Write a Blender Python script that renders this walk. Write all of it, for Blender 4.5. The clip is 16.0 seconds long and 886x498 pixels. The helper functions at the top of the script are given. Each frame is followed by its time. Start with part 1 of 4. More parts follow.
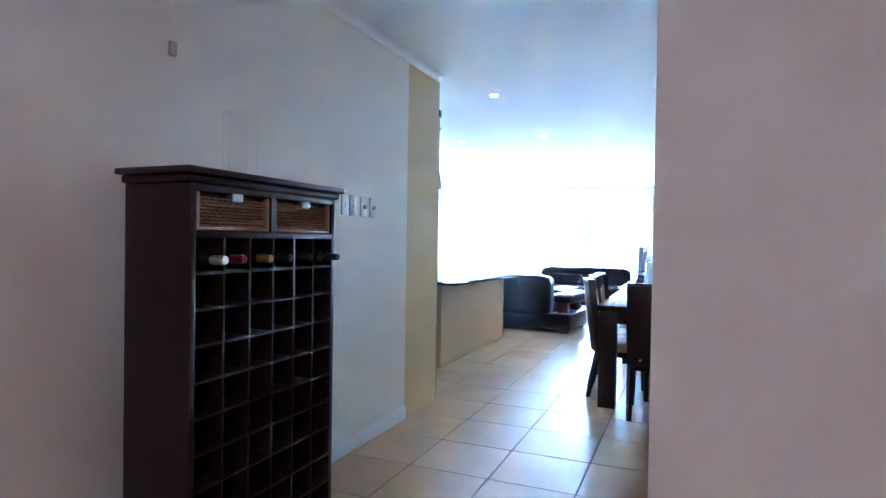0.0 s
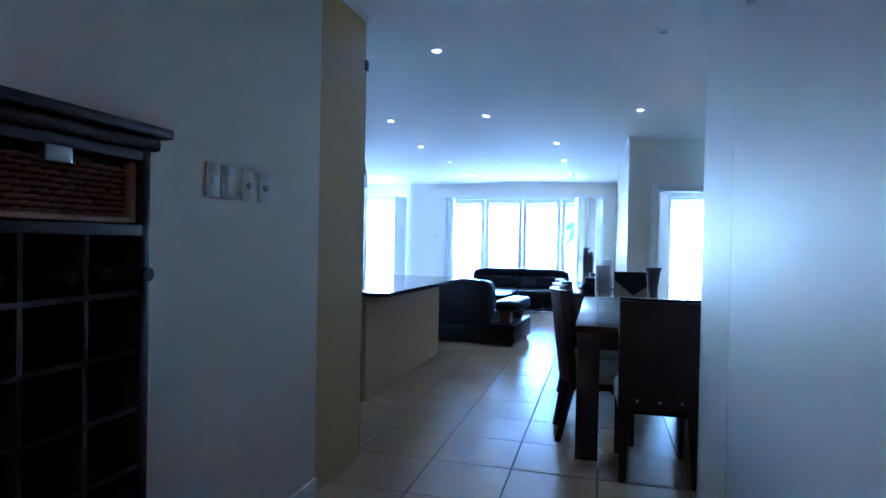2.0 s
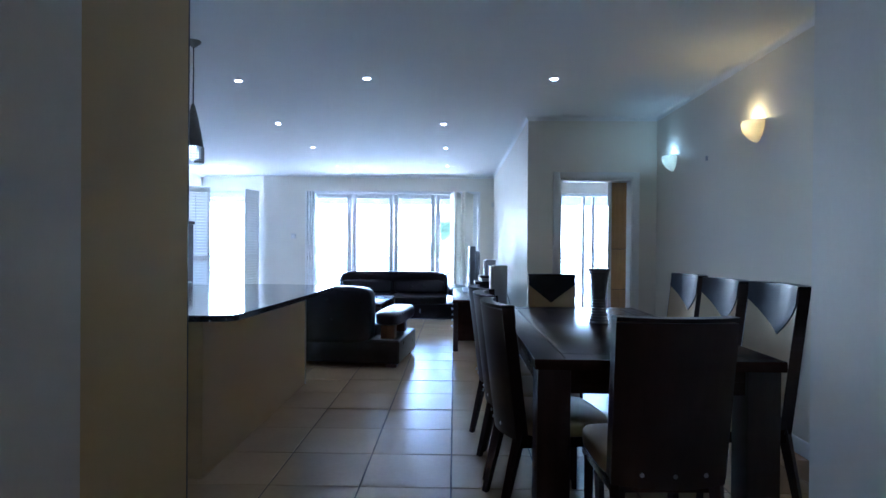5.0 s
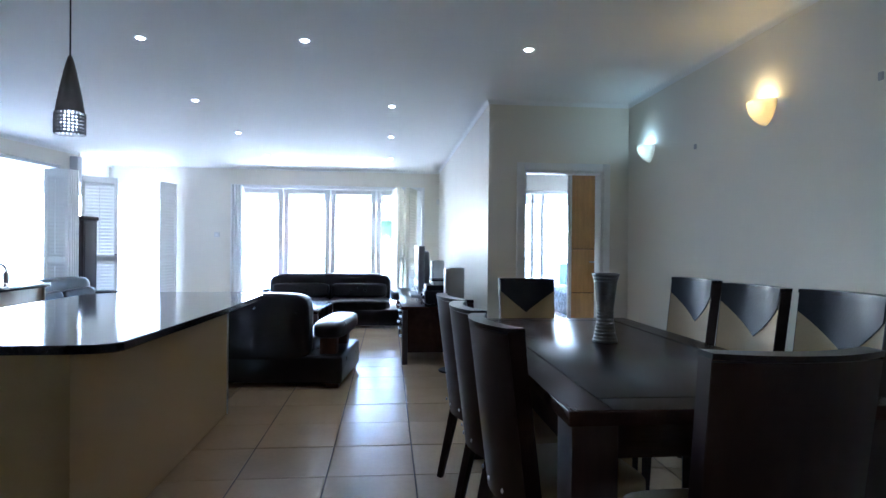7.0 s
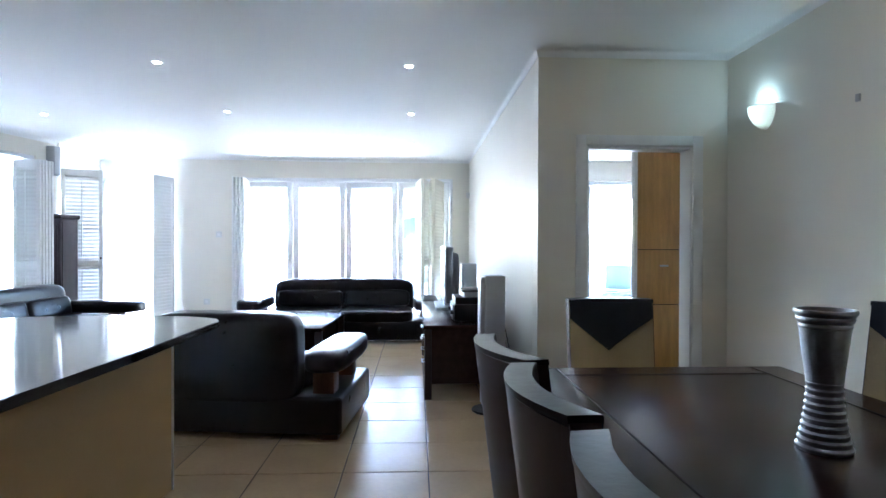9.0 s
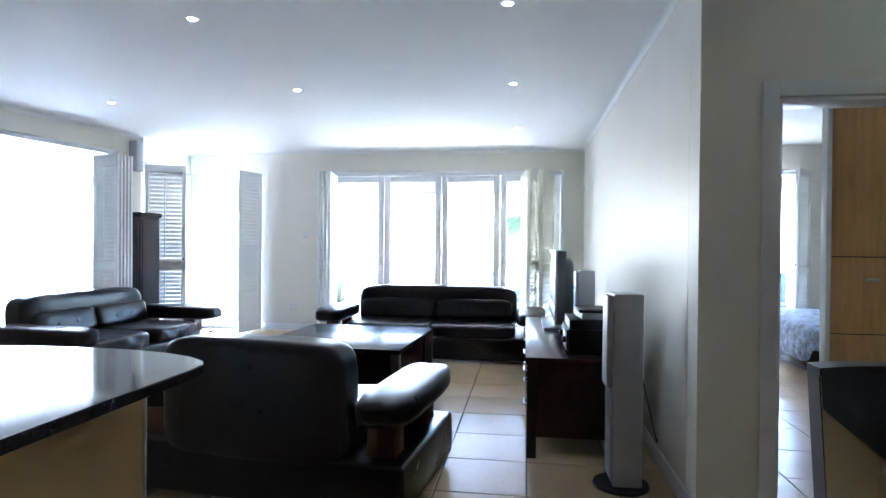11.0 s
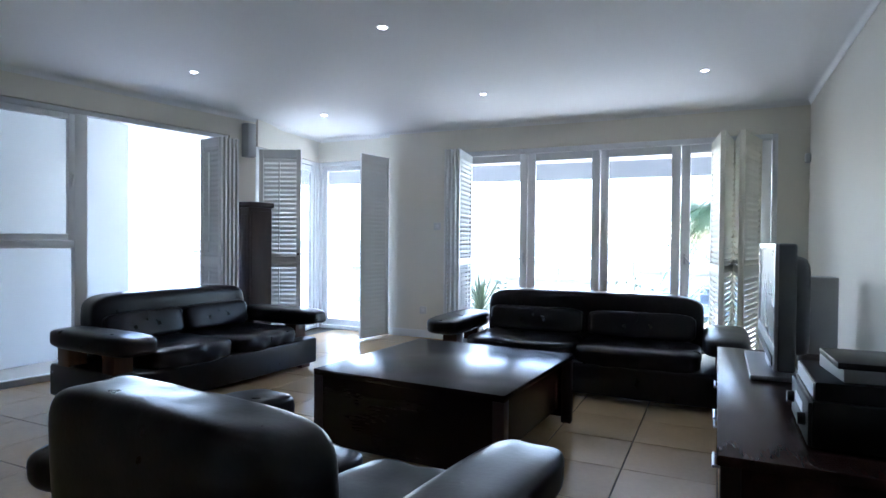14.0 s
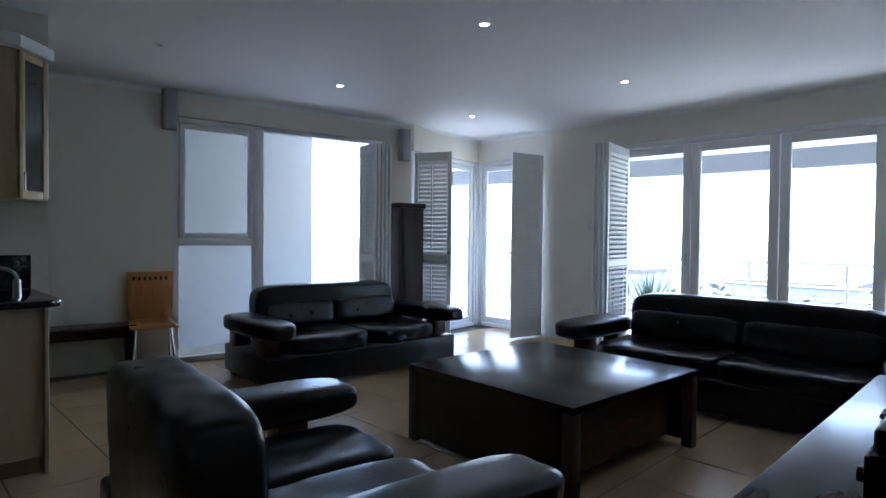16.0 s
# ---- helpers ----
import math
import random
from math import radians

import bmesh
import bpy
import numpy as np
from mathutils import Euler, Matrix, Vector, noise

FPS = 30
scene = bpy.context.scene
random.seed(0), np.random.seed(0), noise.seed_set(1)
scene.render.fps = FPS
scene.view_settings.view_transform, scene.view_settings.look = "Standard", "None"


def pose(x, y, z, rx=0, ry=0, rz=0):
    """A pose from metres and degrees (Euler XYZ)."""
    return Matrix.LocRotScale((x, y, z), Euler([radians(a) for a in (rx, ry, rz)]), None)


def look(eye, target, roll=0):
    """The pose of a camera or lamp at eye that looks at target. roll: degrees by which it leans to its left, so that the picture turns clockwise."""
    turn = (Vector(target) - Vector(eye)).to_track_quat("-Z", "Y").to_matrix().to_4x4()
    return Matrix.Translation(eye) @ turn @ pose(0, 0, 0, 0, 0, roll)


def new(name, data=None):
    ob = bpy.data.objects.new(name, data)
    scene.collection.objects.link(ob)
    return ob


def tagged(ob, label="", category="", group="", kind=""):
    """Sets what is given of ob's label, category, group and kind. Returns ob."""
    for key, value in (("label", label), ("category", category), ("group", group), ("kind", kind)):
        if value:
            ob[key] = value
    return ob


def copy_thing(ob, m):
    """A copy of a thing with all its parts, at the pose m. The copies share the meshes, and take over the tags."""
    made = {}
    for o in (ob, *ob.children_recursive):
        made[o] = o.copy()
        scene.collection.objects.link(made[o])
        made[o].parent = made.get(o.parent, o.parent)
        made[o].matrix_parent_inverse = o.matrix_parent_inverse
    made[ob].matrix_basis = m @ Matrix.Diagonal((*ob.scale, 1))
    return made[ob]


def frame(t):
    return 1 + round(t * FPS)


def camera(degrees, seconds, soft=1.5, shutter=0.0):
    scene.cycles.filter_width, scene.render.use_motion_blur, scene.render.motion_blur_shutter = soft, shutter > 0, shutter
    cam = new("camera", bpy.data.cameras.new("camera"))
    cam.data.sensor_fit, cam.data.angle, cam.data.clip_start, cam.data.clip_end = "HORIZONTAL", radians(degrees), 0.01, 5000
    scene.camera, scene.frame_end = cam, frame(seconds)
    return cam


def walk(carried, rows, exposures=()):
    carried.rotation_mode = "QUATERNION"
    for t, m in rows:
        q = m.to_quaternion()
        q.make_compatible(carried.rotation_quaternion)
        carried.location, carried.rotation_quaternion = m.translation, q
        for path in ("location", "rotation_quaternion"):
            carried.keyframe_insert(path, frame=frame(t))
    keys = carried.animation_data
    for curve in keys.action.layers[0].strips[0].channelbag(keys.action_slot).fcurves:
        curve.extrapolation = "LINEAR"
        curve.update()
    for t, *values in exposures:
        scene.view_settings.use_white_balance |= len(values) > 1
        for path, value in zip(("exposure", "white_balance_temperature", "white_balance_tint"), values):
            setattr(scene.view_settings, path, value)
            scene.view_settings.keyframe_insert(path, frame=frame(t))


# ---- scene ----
cam = camera(74.5, 16.0)
PATH = [
    (0, (0.804, -0.041, 1.36), (0.026, 1.801, 1.333), 0.9),
    (0.5, (0.665, 0.259, 1.367), (-0.067, 2.121, 1.338), 1.0),
    (1, (0.497, 0.559, 1.378), (-0.172, 2.444, 1.35), 1.0),
    (1.5, (0.361, 0.851, 1.361), (-0.222, 2.764, 1.336), 1.1),
    (2, (0.257, 1.151, 1.36), (-0.266, 3.081, 1.334), 1.1),
    (2.5, (0.144, 1.415, 1.344), (-0.309, 3.363, 1.322), 0.9),
    (3, (0.03, 1.647, 1.318), (-0.323, 3.616, 1.304), 0.9),
    (3.5, (-0.056, 1.898, 1.326), (-0.324, 3.88, 1.309), 0.8),
    (4, (-0.105, 2.135, 1.327), (-0.3, 4.126, 1.313), 0.7),
    (6.5, (-0.386, 3.008, 1.305), (-0.227, 5.002, 1.292), 0.4),
    (7, (-0.398, 3.301, 1.311), (-0.21, 5.292, 1.3), 0.5),
    (7.5, (-0.391, 3.642, 1.305), (-0.205, 5.634, 1.292), 0.6),
    (8, (-0.376, 4.016, 1.326), (-0.196, 6.008, 1.307), 0.4),
    (10.5, (-0.224, 5.677, 1.341), (-0.408, 7.669, 1.329), 0.5),
    (11, (-0.254, 5.981, 1.349), (-0.534, 7.962, 1.333), 0.5),
    (11.5, (-0.283, 6.277, 1.36), (-0.644, 8.244, 1.341), 0.7),
    (12, (-0.304, 6.598, 1.372), (-0.737, 8.55, 1.348), 0.7),
    (12.5, (-0.323, 6.893, 1.342), (-0.842, 8.824, 1.323), 0.6),
    (13, (-0.345, 7.198, 1.335), (-0.941, 9.107, 1.312), 0.6),
    (13.5, (-0.318, 7.468, 1.319), (-1.021, 9.34, 1.294), 0.6),
    (14, (-0.253, 7.672, 1.309), (-1.105, 9.481, 1.277), 0.5),
    (14.5, (-0.139, 7.866, 1.315), (-1.135, 9.6, 1.274), 0.5),
    (15, (-0.023, 8.023, 1.321), (-1.154, 9.672, 1.278), 0.5),
    (15.5, (0.13, 8.109, 1.309), (-1.142, 9.651, 1.268), 0.5),
    (16, (0.299, 8.14, 1.317), (-1.126, 9.543, 1.275), 0.6),
]
EXPOSURES = [
    (0.0, 6.85, 4100, 17), (0.5, 6.35, 4030, 17), (1.0, 5.80, 3900, 16), (1.5, 5.25, 3800, 15), (2.5, 4.70, 3770, 17), (3.0, 4.45, 3880, 18), (3.5, 4.17, 3980, 20), (4.2, 4.40, 4200, 20),
    (6.3, 4.42, 4700, 20), (7.0, 4.72, 4850, 20), (8.0, 5.05, 5030, 20), (10.5, 4.83, 5150, 20), (11.5, 4.38, 5200, 20), (12.5, 3.98, 5200, 20),
    (13.5, 3.53, 5250, 20), (14.5, 3.23, 5200, 20), (16.0, 2.75, 5200, 20),
]
walk(cam, [(t, look(eye, target, roll)) for t, eye, target, roll in PATH], EXPOSURES)

# ---- world and sun ----
SUN_ELEV, SUN_AZ = 46.0, -20.0   # degrees; azimuth from +y towards +x
world = bpy.data.worlds.new("world")
scene.world = world
world.use_nodes = True
wn = world.node_tree
sky = wn.nodes.new("ShaderNodeTexSky")
sky.sky_type = "NISHITA"
sky.sun_disc = False
sky.sun_elevation = radians(SUN_ELEV)
sky.sun_rotation = radians(SUN_AZ)
wn.links.new(sky.outputs[0], wn.nodes["Background"].inputs[0])
wn.nodes["Background"].inputs[1].default_value = 0.15
sun_data = bpy.data.lights.new("sun", "SUN")
sun_data.energy, sun_data.angle, sun_data.color = 4.0, radians(0.5), (1.0, 0.96, 0.9)
sun = new("sun", sun_data)
_d = Vector((math.sin(radians(SUN_AZ)) * math.cos(radians(SUN_ELEV)), math.cos(radians(SUN_AZ)) * math.cos(radians(SUN_ELEV)), math.sin(radians(SUN_ELEV))))
sun.matrix_world = look(tuple(_d * 30), (0, 0, 0))


# ---- materials ----
def material(name, base, rough=0.5, metal=0.0, var=0.12, scale=6.0, fine=60.0, bump=0.05, spec=0.5, coat=0.0, per_piece=0.0, stretch=None, emit=None):
    """A procedural surface: two scales of tone variation, roughness wear and fine relief."""
    m = bpy.data.materials.new(name)
    m.use_nodes = True
    nt = m.node_tree
    b = nt.nodes["Principled BSDF"]
    b.inputs["Metallic"].default_value = metal
    b.inputs["Specular IOR Level"].default_value = spec
    b.inputs["Coat Weight"].default_value = coat
    tc = nt.nodes.new("ShaderNodeTexCoord")
    src = tc.outputs["Object"]
    if stretch:
        mp = nt.nodes.new("ShaderNodeMapping")
        mp.inputs["Scale"].default_value = stretch
        nt.links.new(src, mp.inputs[0])
        src = mp.outputs[0]
    n1 = nt.nodes.new("ShaderNodeTexNoise")
    n1.inputs["Scale"].default_value, n1.inputs["Detail"].default_value = scale, 4
    n2 = nt.nodes.new("ShaderNodeTexNoise")
    n2.inputs["Scale"].default_value, n2.inputs["Detail"].default_value = fine, 3
    nt.links.new(src, n1.inputs["Vector"])
    nt.links.new(src, n2.inputs["Vector"])
    mix = nt.nodes.new("ShaderNodeMath")
    mix.operation = "MULTIPLY_ADD"
    mix.inputs[1].default_value = 0.35
    nt.links.new(n2.outputs[0], mix.inputs[0])
    half = nt.nodes.new("ShaderNodeMath")
    half.operation = "MULTIPLY"
    half.inputs[1].default_value = 0.65
    nt.links.new(n1.outputs[0], half.inputs[0])
    nt.links.new(half.outputs[0], mix.inputs[2])
    val = mix.outputs[0]
    if per_piece:
        oi = nt.nodes.new("ShaderNodeObjectInfo")
        pm = nt.nodes.new("ShaderNodeMath")
        pm.operation = "MULTIPLY_ADD"
        pm.inputs[1].default_value = per_piece
        nt.links.new(oi.outputs["Random"], pm.inputs[0])
        nt.links.new(val, pm.inputs[2])
        val = pm.outputs[0]
    ramp = nt.nodes.new("ShaderNodeValToRGB")
    lo = [max(0.0, c * (1 - var)) for c in base]
    hi = [min(1.0, c * (1 + var)) for c in base]
    ramp.color_ramp.elements[0].position, ramp.color_ramp.elements[0].color = 0.3, (*lo, 1)
    ramp.color_ramp.elements[1].position, ramp.color_ramp.elements[1].color = 0.7 + per_piece * 0.5, (*hi, 1)
    nt.links.new(val, ramp.inputs[0])
    nt.links.new(ramp.outputs[0], b.inputs["Base Color"])
    rr = nt.nodes.new("ShaderNodeMapRange")
    rr.inputs["To Min"].default_value, rr.inputs["To Max"].default_value = max(0.02, rough * 0.85), min(1.0, rough * 1.15)
    nt.links.new(n1.outputs[0], rr.inputs[0])
    nt.links.new(rr.outputs[0], b.inputs["Roughness"])
    if bump:
        bp = nt.nodes.new("ShaderNodeBump")
        bp.inputs["Strength"].default_value, bp.inputs["Distance"].default_value = bump, 0.01
        nt.links.new(n2.outputs[0], bp.inputs["Height"])
        nt.links.new(bp.outputs[0], b.inputs["Normal"])
    if emit:
        b.inputs["Emission Color"].default_value = (*emit[:3], 1)
        b.inputs["Emission Strength"].default_value = emit[3]
    return m


def glass_material(name, tint=(0.95, 0.98, 0.97), rough=0.0):
    """Thin clear glass: lets light straight through and mirrors more at a slant."""
    m = bpy.data.materials.new(name)
    m.use_nodes = True
    nt = m.node_tree
    nt.nodes.remove(nt.nodes["Principled BSDF"])
    tr, gl, mx, lw, pw, ad = (nt.nodes.new("ShaderNode" + k) for k in ("BsdfTransparent", "BsdfGlossy", "MixShader", "LayerWeight", "Math", "Math"))
    tr.inputs[0].default_value = (*tint, 1)
    gl.inputs["Roughness"].default_value = rough
    lw.inputs[0].default_value = 0.5
    pw.operation, pw.inputs[1].default_value = "POWER", 5.0
    ad.operation, ad.inputs[1].default_value, ad.inputs[2].default_value = "MULTIPLY_ADD", 0.6, 0.03
    nt.links.new(lw.outputs["Facing"], pw.inputs[0])
    nt.links.new(pw.outputs[0], ad.inputs[0])
    nt.links.new(ad.outputs[0], mx.inputs[0])
    nt.links.new(tr.outputs[0], mx.inputs[1])
    nt.links.new(gl.outputs[0], mx.inputs[2])
    nt.links.new(mx.outputs[0], nt.nodes["Material Output"].inputs[0])
    return m


def translucent_material(name, base):
    m = bpy.data.materials.new(name)
    m.use_nodes = True
    nt = m.node_tree
    b = nt.nodes["Principled BSDF"]
    b.inputs["Base Color"].default_value, b.inputs["Roughness"].default_value = (*base, 1), 0.6
    tr, mx = nt.nodes.new("ShaderNodeBsdfTranslucent"), nt.nodes.new("ShaderNodeMixShader")
    tr.inputs[0].default_value = (*base, 1)
    mx.inputs[0].default_value = 0.45
    nt.links.new(b.outputs[0], mx.inputs[1])
    nt.links.new(tr.outputs[0], mx.inputs[2])
    nt.links.new(mx.outputs[0], nt.nodes["Material Output"].inputs[0])
    return m


M_SATIN = material("white_satin_enamel", (0.78, 0.77, 0.74), rough=0.5, var=0.03, scale=1.3, fine=60, bump=0.02, spec=0.36)
M_WALL = material("wall_paint", (0.80, 0.765, 0.675), rough=0.48, var=0.03, scale=1.3, fine=140, bump=0.04, spec=0.26)
M_CEIL = material("ceiling_paint", (0.85, 0.85, 0.84), rough=0.7, var=0.02, scale=1.0, fine=90, bump=0.03)
M_YELLOW = material("cream_yellow_paint", (0.60, 0.44, 0.19), rough=0.55, var=0.04, scale=1.5, fine=100, bump=0.05)
M_BAR = material("bar_front_paint", (0.55, 0.38, 0.19), rough=0.5, var=0.05, scale=1.6, fine=90, bump=0.05)
M_TRIM = material("white_gloss_trim", (0.80, 0.80, 0.79), rough=0.35, var=0.02, scale=4, fine=80, bump=0.02)
M_FRAME = material("white_window_frame", (0.78, 0.79, 0.80), rough=0.35, var=0.02, scale=4, fine=80, bump=0.02)
M_SHUT = material("white_shutter_paint", (0.86, 0.86, 0.84), rough=0.4, var=0.03, scale=4, fine=60, bump=0.03)
# the white shutter paint again, tinted cream for warm light on the zigzag leaves
M_ZIG = material("warm_lit_shutter_paint", (0.85, 0.82, 0.70), rough=0.4, var=0.05, scale=4, fine=60, bump=0.03)
M_GROUT = material("dark_grout", (0.10, 0.085, 0.07), rough=0.9, var=0.25, scale=3, fine=80, bump=0.1)
M_TILE = material("cream_ceramic_tile", (0.51, 0.365, 0.205), rough=0.25, var=0.12, scale=2.5, fine=30, bump=0.03, spec=0.38, per_piece=0.25)
M_GRANITE = material("black_granite", (0.018, 0.020, 0.024), rough=0.09, var=0.7, scale=60, fine=260, bump=0.0, spec=0.6)
M_LEATHER = material("dark_brown_leather", (0.0085, 0.0068, 0.0085), rough=0.29, var=0.25, scale=9, fine=45, bump=0.05, spec=0.36)
M_WOOD = material("dark_stained_wood", (0.028, 0.014, 0.011), rough=0.26, var=0.3, scale=3, fine=26, bump=0.01, stretch=(1, 9, 9), spec=0.35)
M_WOODY = material("dark_stained_wood_lengthwise", (0.040, 0.018, 0.015), rough=0.25, var=0.25, scale=1.5, fine=16, bump=0.0, stretch=(9, 1, 9), spec=0.27)
M_WOODZ = material("dark_stained_wood_upright", (0.030, 0.014, 0.012), rough=0.4, var=0.4, scale=3, fine=26, bump=0.05, stretch=(9, 9, 1))
M_TABLE = material("smooth_dark_veneer", (0.014, 0.0075, 0.0075), spec=0.30, rough=0.23, var=0.15, scale=1.2, fine=14, bump=0.0, stretch=(1, 8, 8))
M_CREAM = material("cream_leather", (0.52, 0.40, 0.23), rough=0.5, var=0.08, scale=6, fine=120, bump=0.12)
M_METAL = material("brushed_steel", (0.55, 0.56, 0.58), rough=0.3, metal=1.0, var=0.08, scale=5, fine=200, bump=0.02)
M_SILVER = material("silver_plastic", (0.42, 0.43, 0.45), rough=0.42, metal=0.3, var=0.05, scale=5, fine=120, bump=0.03)
M_TVGREY = material("dark_grey_plastic", (0.06, 0.064, 0.075), rough=0.35, metal=0.2, var=0.05, bump=0.02)
M_BLACK = material("black_plastic", (0.010, 0.010, 0.011), spec=0.3, rough=0.4, var=0.2, scale=8, fine=90, bump=0.03)
M_GLASS = glass_material("window_glass")


# ---- mesh helpers ----
def bx(bm, x0, y0, z0, x1, y1, z1, bevel=0.0, seg=2):
    """A box from corner to corner, its edges rounded by bevel."""
    vs = [bm.verts.new((x, y, z)) for x in (x0, x1) for y in (y0, y1) for z in (z0, z1)]
    fs = [bm.faces.new([vs[i] for i in q]) for q in ((0, 1, 3, 2), (4, 6, 7, 5), (0, 4, 5, 1), (2, 3, 7, 6), (0, 2, 6, 4), (1, 5, 7, 3))]
    if bevel:
        es = list({e for f in fs for e in f.edges})
        bmesh.ops.bevel(bm, geom=es, offset=bevel, segments=seg, profile=0.5, affect="EDGES", clamp_overlap=True)
    return bm


def prism(bm, pts, z0, z1, bevel=0.0, seg=2):
    """An upright prism over a plan polygon, given anticlockwise."""
    lo = [bm.verts.new((x, y, z0)) for x, y in pts]
    hi = [bm.verts.new((x, y, z1)) for x, y in pts]
    n = len(pts)
    fs = [bm.faces.new(lo[::-1]), bm.faces.new(hi)]
    fs += [bm.faces.new((lo[i], lo[(i + 1) % n], hi[(i + 1) % n], hi[i])) for i in range(n)]
    if bevel:
        es = [e for e in fs[1].edges] + [e for e in fs[0].edges]
        bmesh.ops.bevel(bm, geom=es, offset=bevel, segments=seg, profile=0.5, affect="EDGES", clamp_overlap=True)
    return bm


def tube(bm, p0, p1, r0, r1=None, seg=12):
    """A round bar between two points."""
    r1 = r0 if r1 is None else r1
    p0, p1 = Vector(p0), Vector(p1)
    q = (p1 - p0).to_track_quat("Z", "Y").to_matrix()
    rings = []
    for p, r in ((p0, r0), (p1, r1)):
        rings.append([bm.verts.new(p + q @ Vector((r * math.cos(2 * math.pi * i / seg), r * math.sin(2 * math.pi * i / seg), 0))) for i in range(seg)])
    for i in range(seg):
        bm.faces.new((rings[0][i], rings[0][(i + 1) % seg], rings[1][(i + 1) % seg], rings[1][i]))
    bm.faces.new(rings[0][::-1])
    bm.faces.new(rings[1])
    return bm


def lathe(bm, profile, seg=28, centre=(0, 0, 0)):
    """A solid of revolution about z from rows of (radius, height)."""
    rings = [[bm.verts.new((centre[0] + r * math.cos(2 * math.pi * i / seg), centre[1] + r * math.sin(2 * math.pi * i / seg), centre[2] + z)) for i in range(seg)] for r, z in profile]
    for a, b in zip(rings, rings[1:]):
        for i in range(seg):
            bm.faces.new((a[i], a[(i + 1) % seg], b[(i + 1) % seg], b[i]))
    return bm


def cushion(bm, x0, y0, z0, x1, y1, z1, power=4.0, n=14, sag=0.0, wrinkle=0.0, lean=0.0):
    """A stuffed, rounded block; lean shears it back with height, wrinkle roughens it."""
    cx, cy, cz = (x0 + x1) / 2, (y0 + y1) / 2, (z0 + z1) / 2
    hx, hy, hz = (x1 - x0) / 2, (y1 - y0) / 2, (z1 - z0) / 2
    made = bmesh.ops.create_cube(bm, size=2.0)["verts"]
    es = list({e for v in made for e in v.link_edges})
    bmesh.ops.subdivide_edges(bm, edges=es, cuts=n, use_grid_fill=True)
    for v in bm.verts:
        p = v.co
        k = (abs(p.x) ** power + abs(p.y) ** power + abs(p.z) ** power) ** (1 / power)
        q = p / k
        z = q.z
        if z > 0:
            z -= sag * (1 - q.x * q.x) * (1 - q.y * q.y)
        w = wrinkle * noise.noise(Vector((q.x * hx * 9 + cx * 3, q.y * hy * 9 + cy * 3, q.z * hz * 9 + cz)))
        v.co = (cx + q.x * hx * (1 + w * 0.3), cy + q.y * hy * (1 + w) + lean * q.z * hz, cz + z * hz * (1 + w))
    return bm


def smooth(bm, angle=40):
    for f in bm.faces:
        f.smooth = True
    for e in bm.edges:
        if len(e.link_faces) == 2 and e.calc_face_angle(0) > radians(angle):
            e.smooth = False
    return bm


def part(name, bm, mat, parent=None, label="", soft=True):
    """Links a bmesh as one mesh object, under a thing or a part."""
    bmesh.ops.recalc_face_normals(bm, faces=bm.faces[:])
    if soft:
        smooth(bm)
    me = bpy.data.meshes.new(name)
    bm.to_mesh(me)
    bm.free()
    me.materials.append(mat)
    ob = new(name, me)
    if parent:
        ob.parent = parent
    if label:
        ob["label"] = label
    return ob


def thing(name, label, category, group="", at=None, kind=""):
    ob = new(name)
    ob.empty_display_size = 0.1
    if at is not None:
        ob.matrix_world = at
    return tagged(ob, label, category, group, kind)


def structure(name, boxes, mat, label="", category="", bevel=0.0, at=None):
    bm = bmesh.new()
    for b in boxes:
        bx(bm, *b, bevel=bevel)
    ob = part(name, bm, mat, soft=bevel > 0)
    if at is not None:
        ob.matrix_world = at
    return tagged(ob, label, category, kind="structure")


def B():
    return bmesh.new()


# ---- the place: walls, floor, ceiling ----
H = 2.76
WEST = pose(-5.33, 13.10, 0, 0, 0, -9.0)

tagged(part("floor", prism(B(), [(-4.6, -2.0), (5.2, -2.0), (5.2, 15.0), (-5.75, 15.0), (-5.48, 13.1), (-6.45, 6.95), (-4.6, 6.95)], -0.12, -0.004), M_GROUT, soft=False), "dark grout bed under the cream floor tiles", "floor", kind="structure")
structure("ceiling", [(-8.2, -2.0, H, 5.2, 14.95, H + 0.15)], M_CEIL, "smooth white painted ceiling with a cove", "ceiling")
structure("wall_hall_west", [(-1.40, -1.8, 0, -1.18, 3.94, H)], M_WALL, "white painted hall wall", "wall")
structure("wall_hall_pier", [(-1.40, 3.94, 0, -1.183, 4.54, H)], M_YELLOW, "cream yellow painted wall end", "wall")
structure("wall_hall_east", [(0.70, 1.88, 0, 0.90, 3.402, H), (0.70, 3.408, 0, 0.90, 4.00, H), (0.715, 3.35, 0, 0.89, 3.45, H), (0.899, 1.881, 0, 3.0, 2.08, H)], M_SATIN, "white satin painted hall wall with a panel joint", "wall")
structure("wall_hall_back", [(-1.4, -2.0, 0, 3.2, -1.8, H), (3.0, -1.8, 0, 3.2, 2.08, H)], M_WALL, "white painted entrance wall", "wall")
structure("wall_dining_south", [(0.90, 3.80, 0, 2.20, 4.00, H)], M_WALL, "white painted dining wall", "wall")
structure("wall_dining_east", [(2.00, 4.00, 0, 2.20, 8.956, H)], M_WALL, "white painted dining wall", "wall")
structure("wall_dining_north", [(0.58, 8.96, 0, 0.94, 9.14, H), (1.74, 8.96, 0, 2.2, 9.14, H), (0.94, 8.96, 2.07, 1.74, 9.14, H)], M_WALL, "white painted wall round the bedroom doorway", "wall")
structure("wall_living_east", [(0.58, 9.144, 0, 0.74, 14.60, H)], M_WALL, "white satin painted living room wall", "wall")
NX0, NX1, NZ = -3.29, 0.30, 2.44
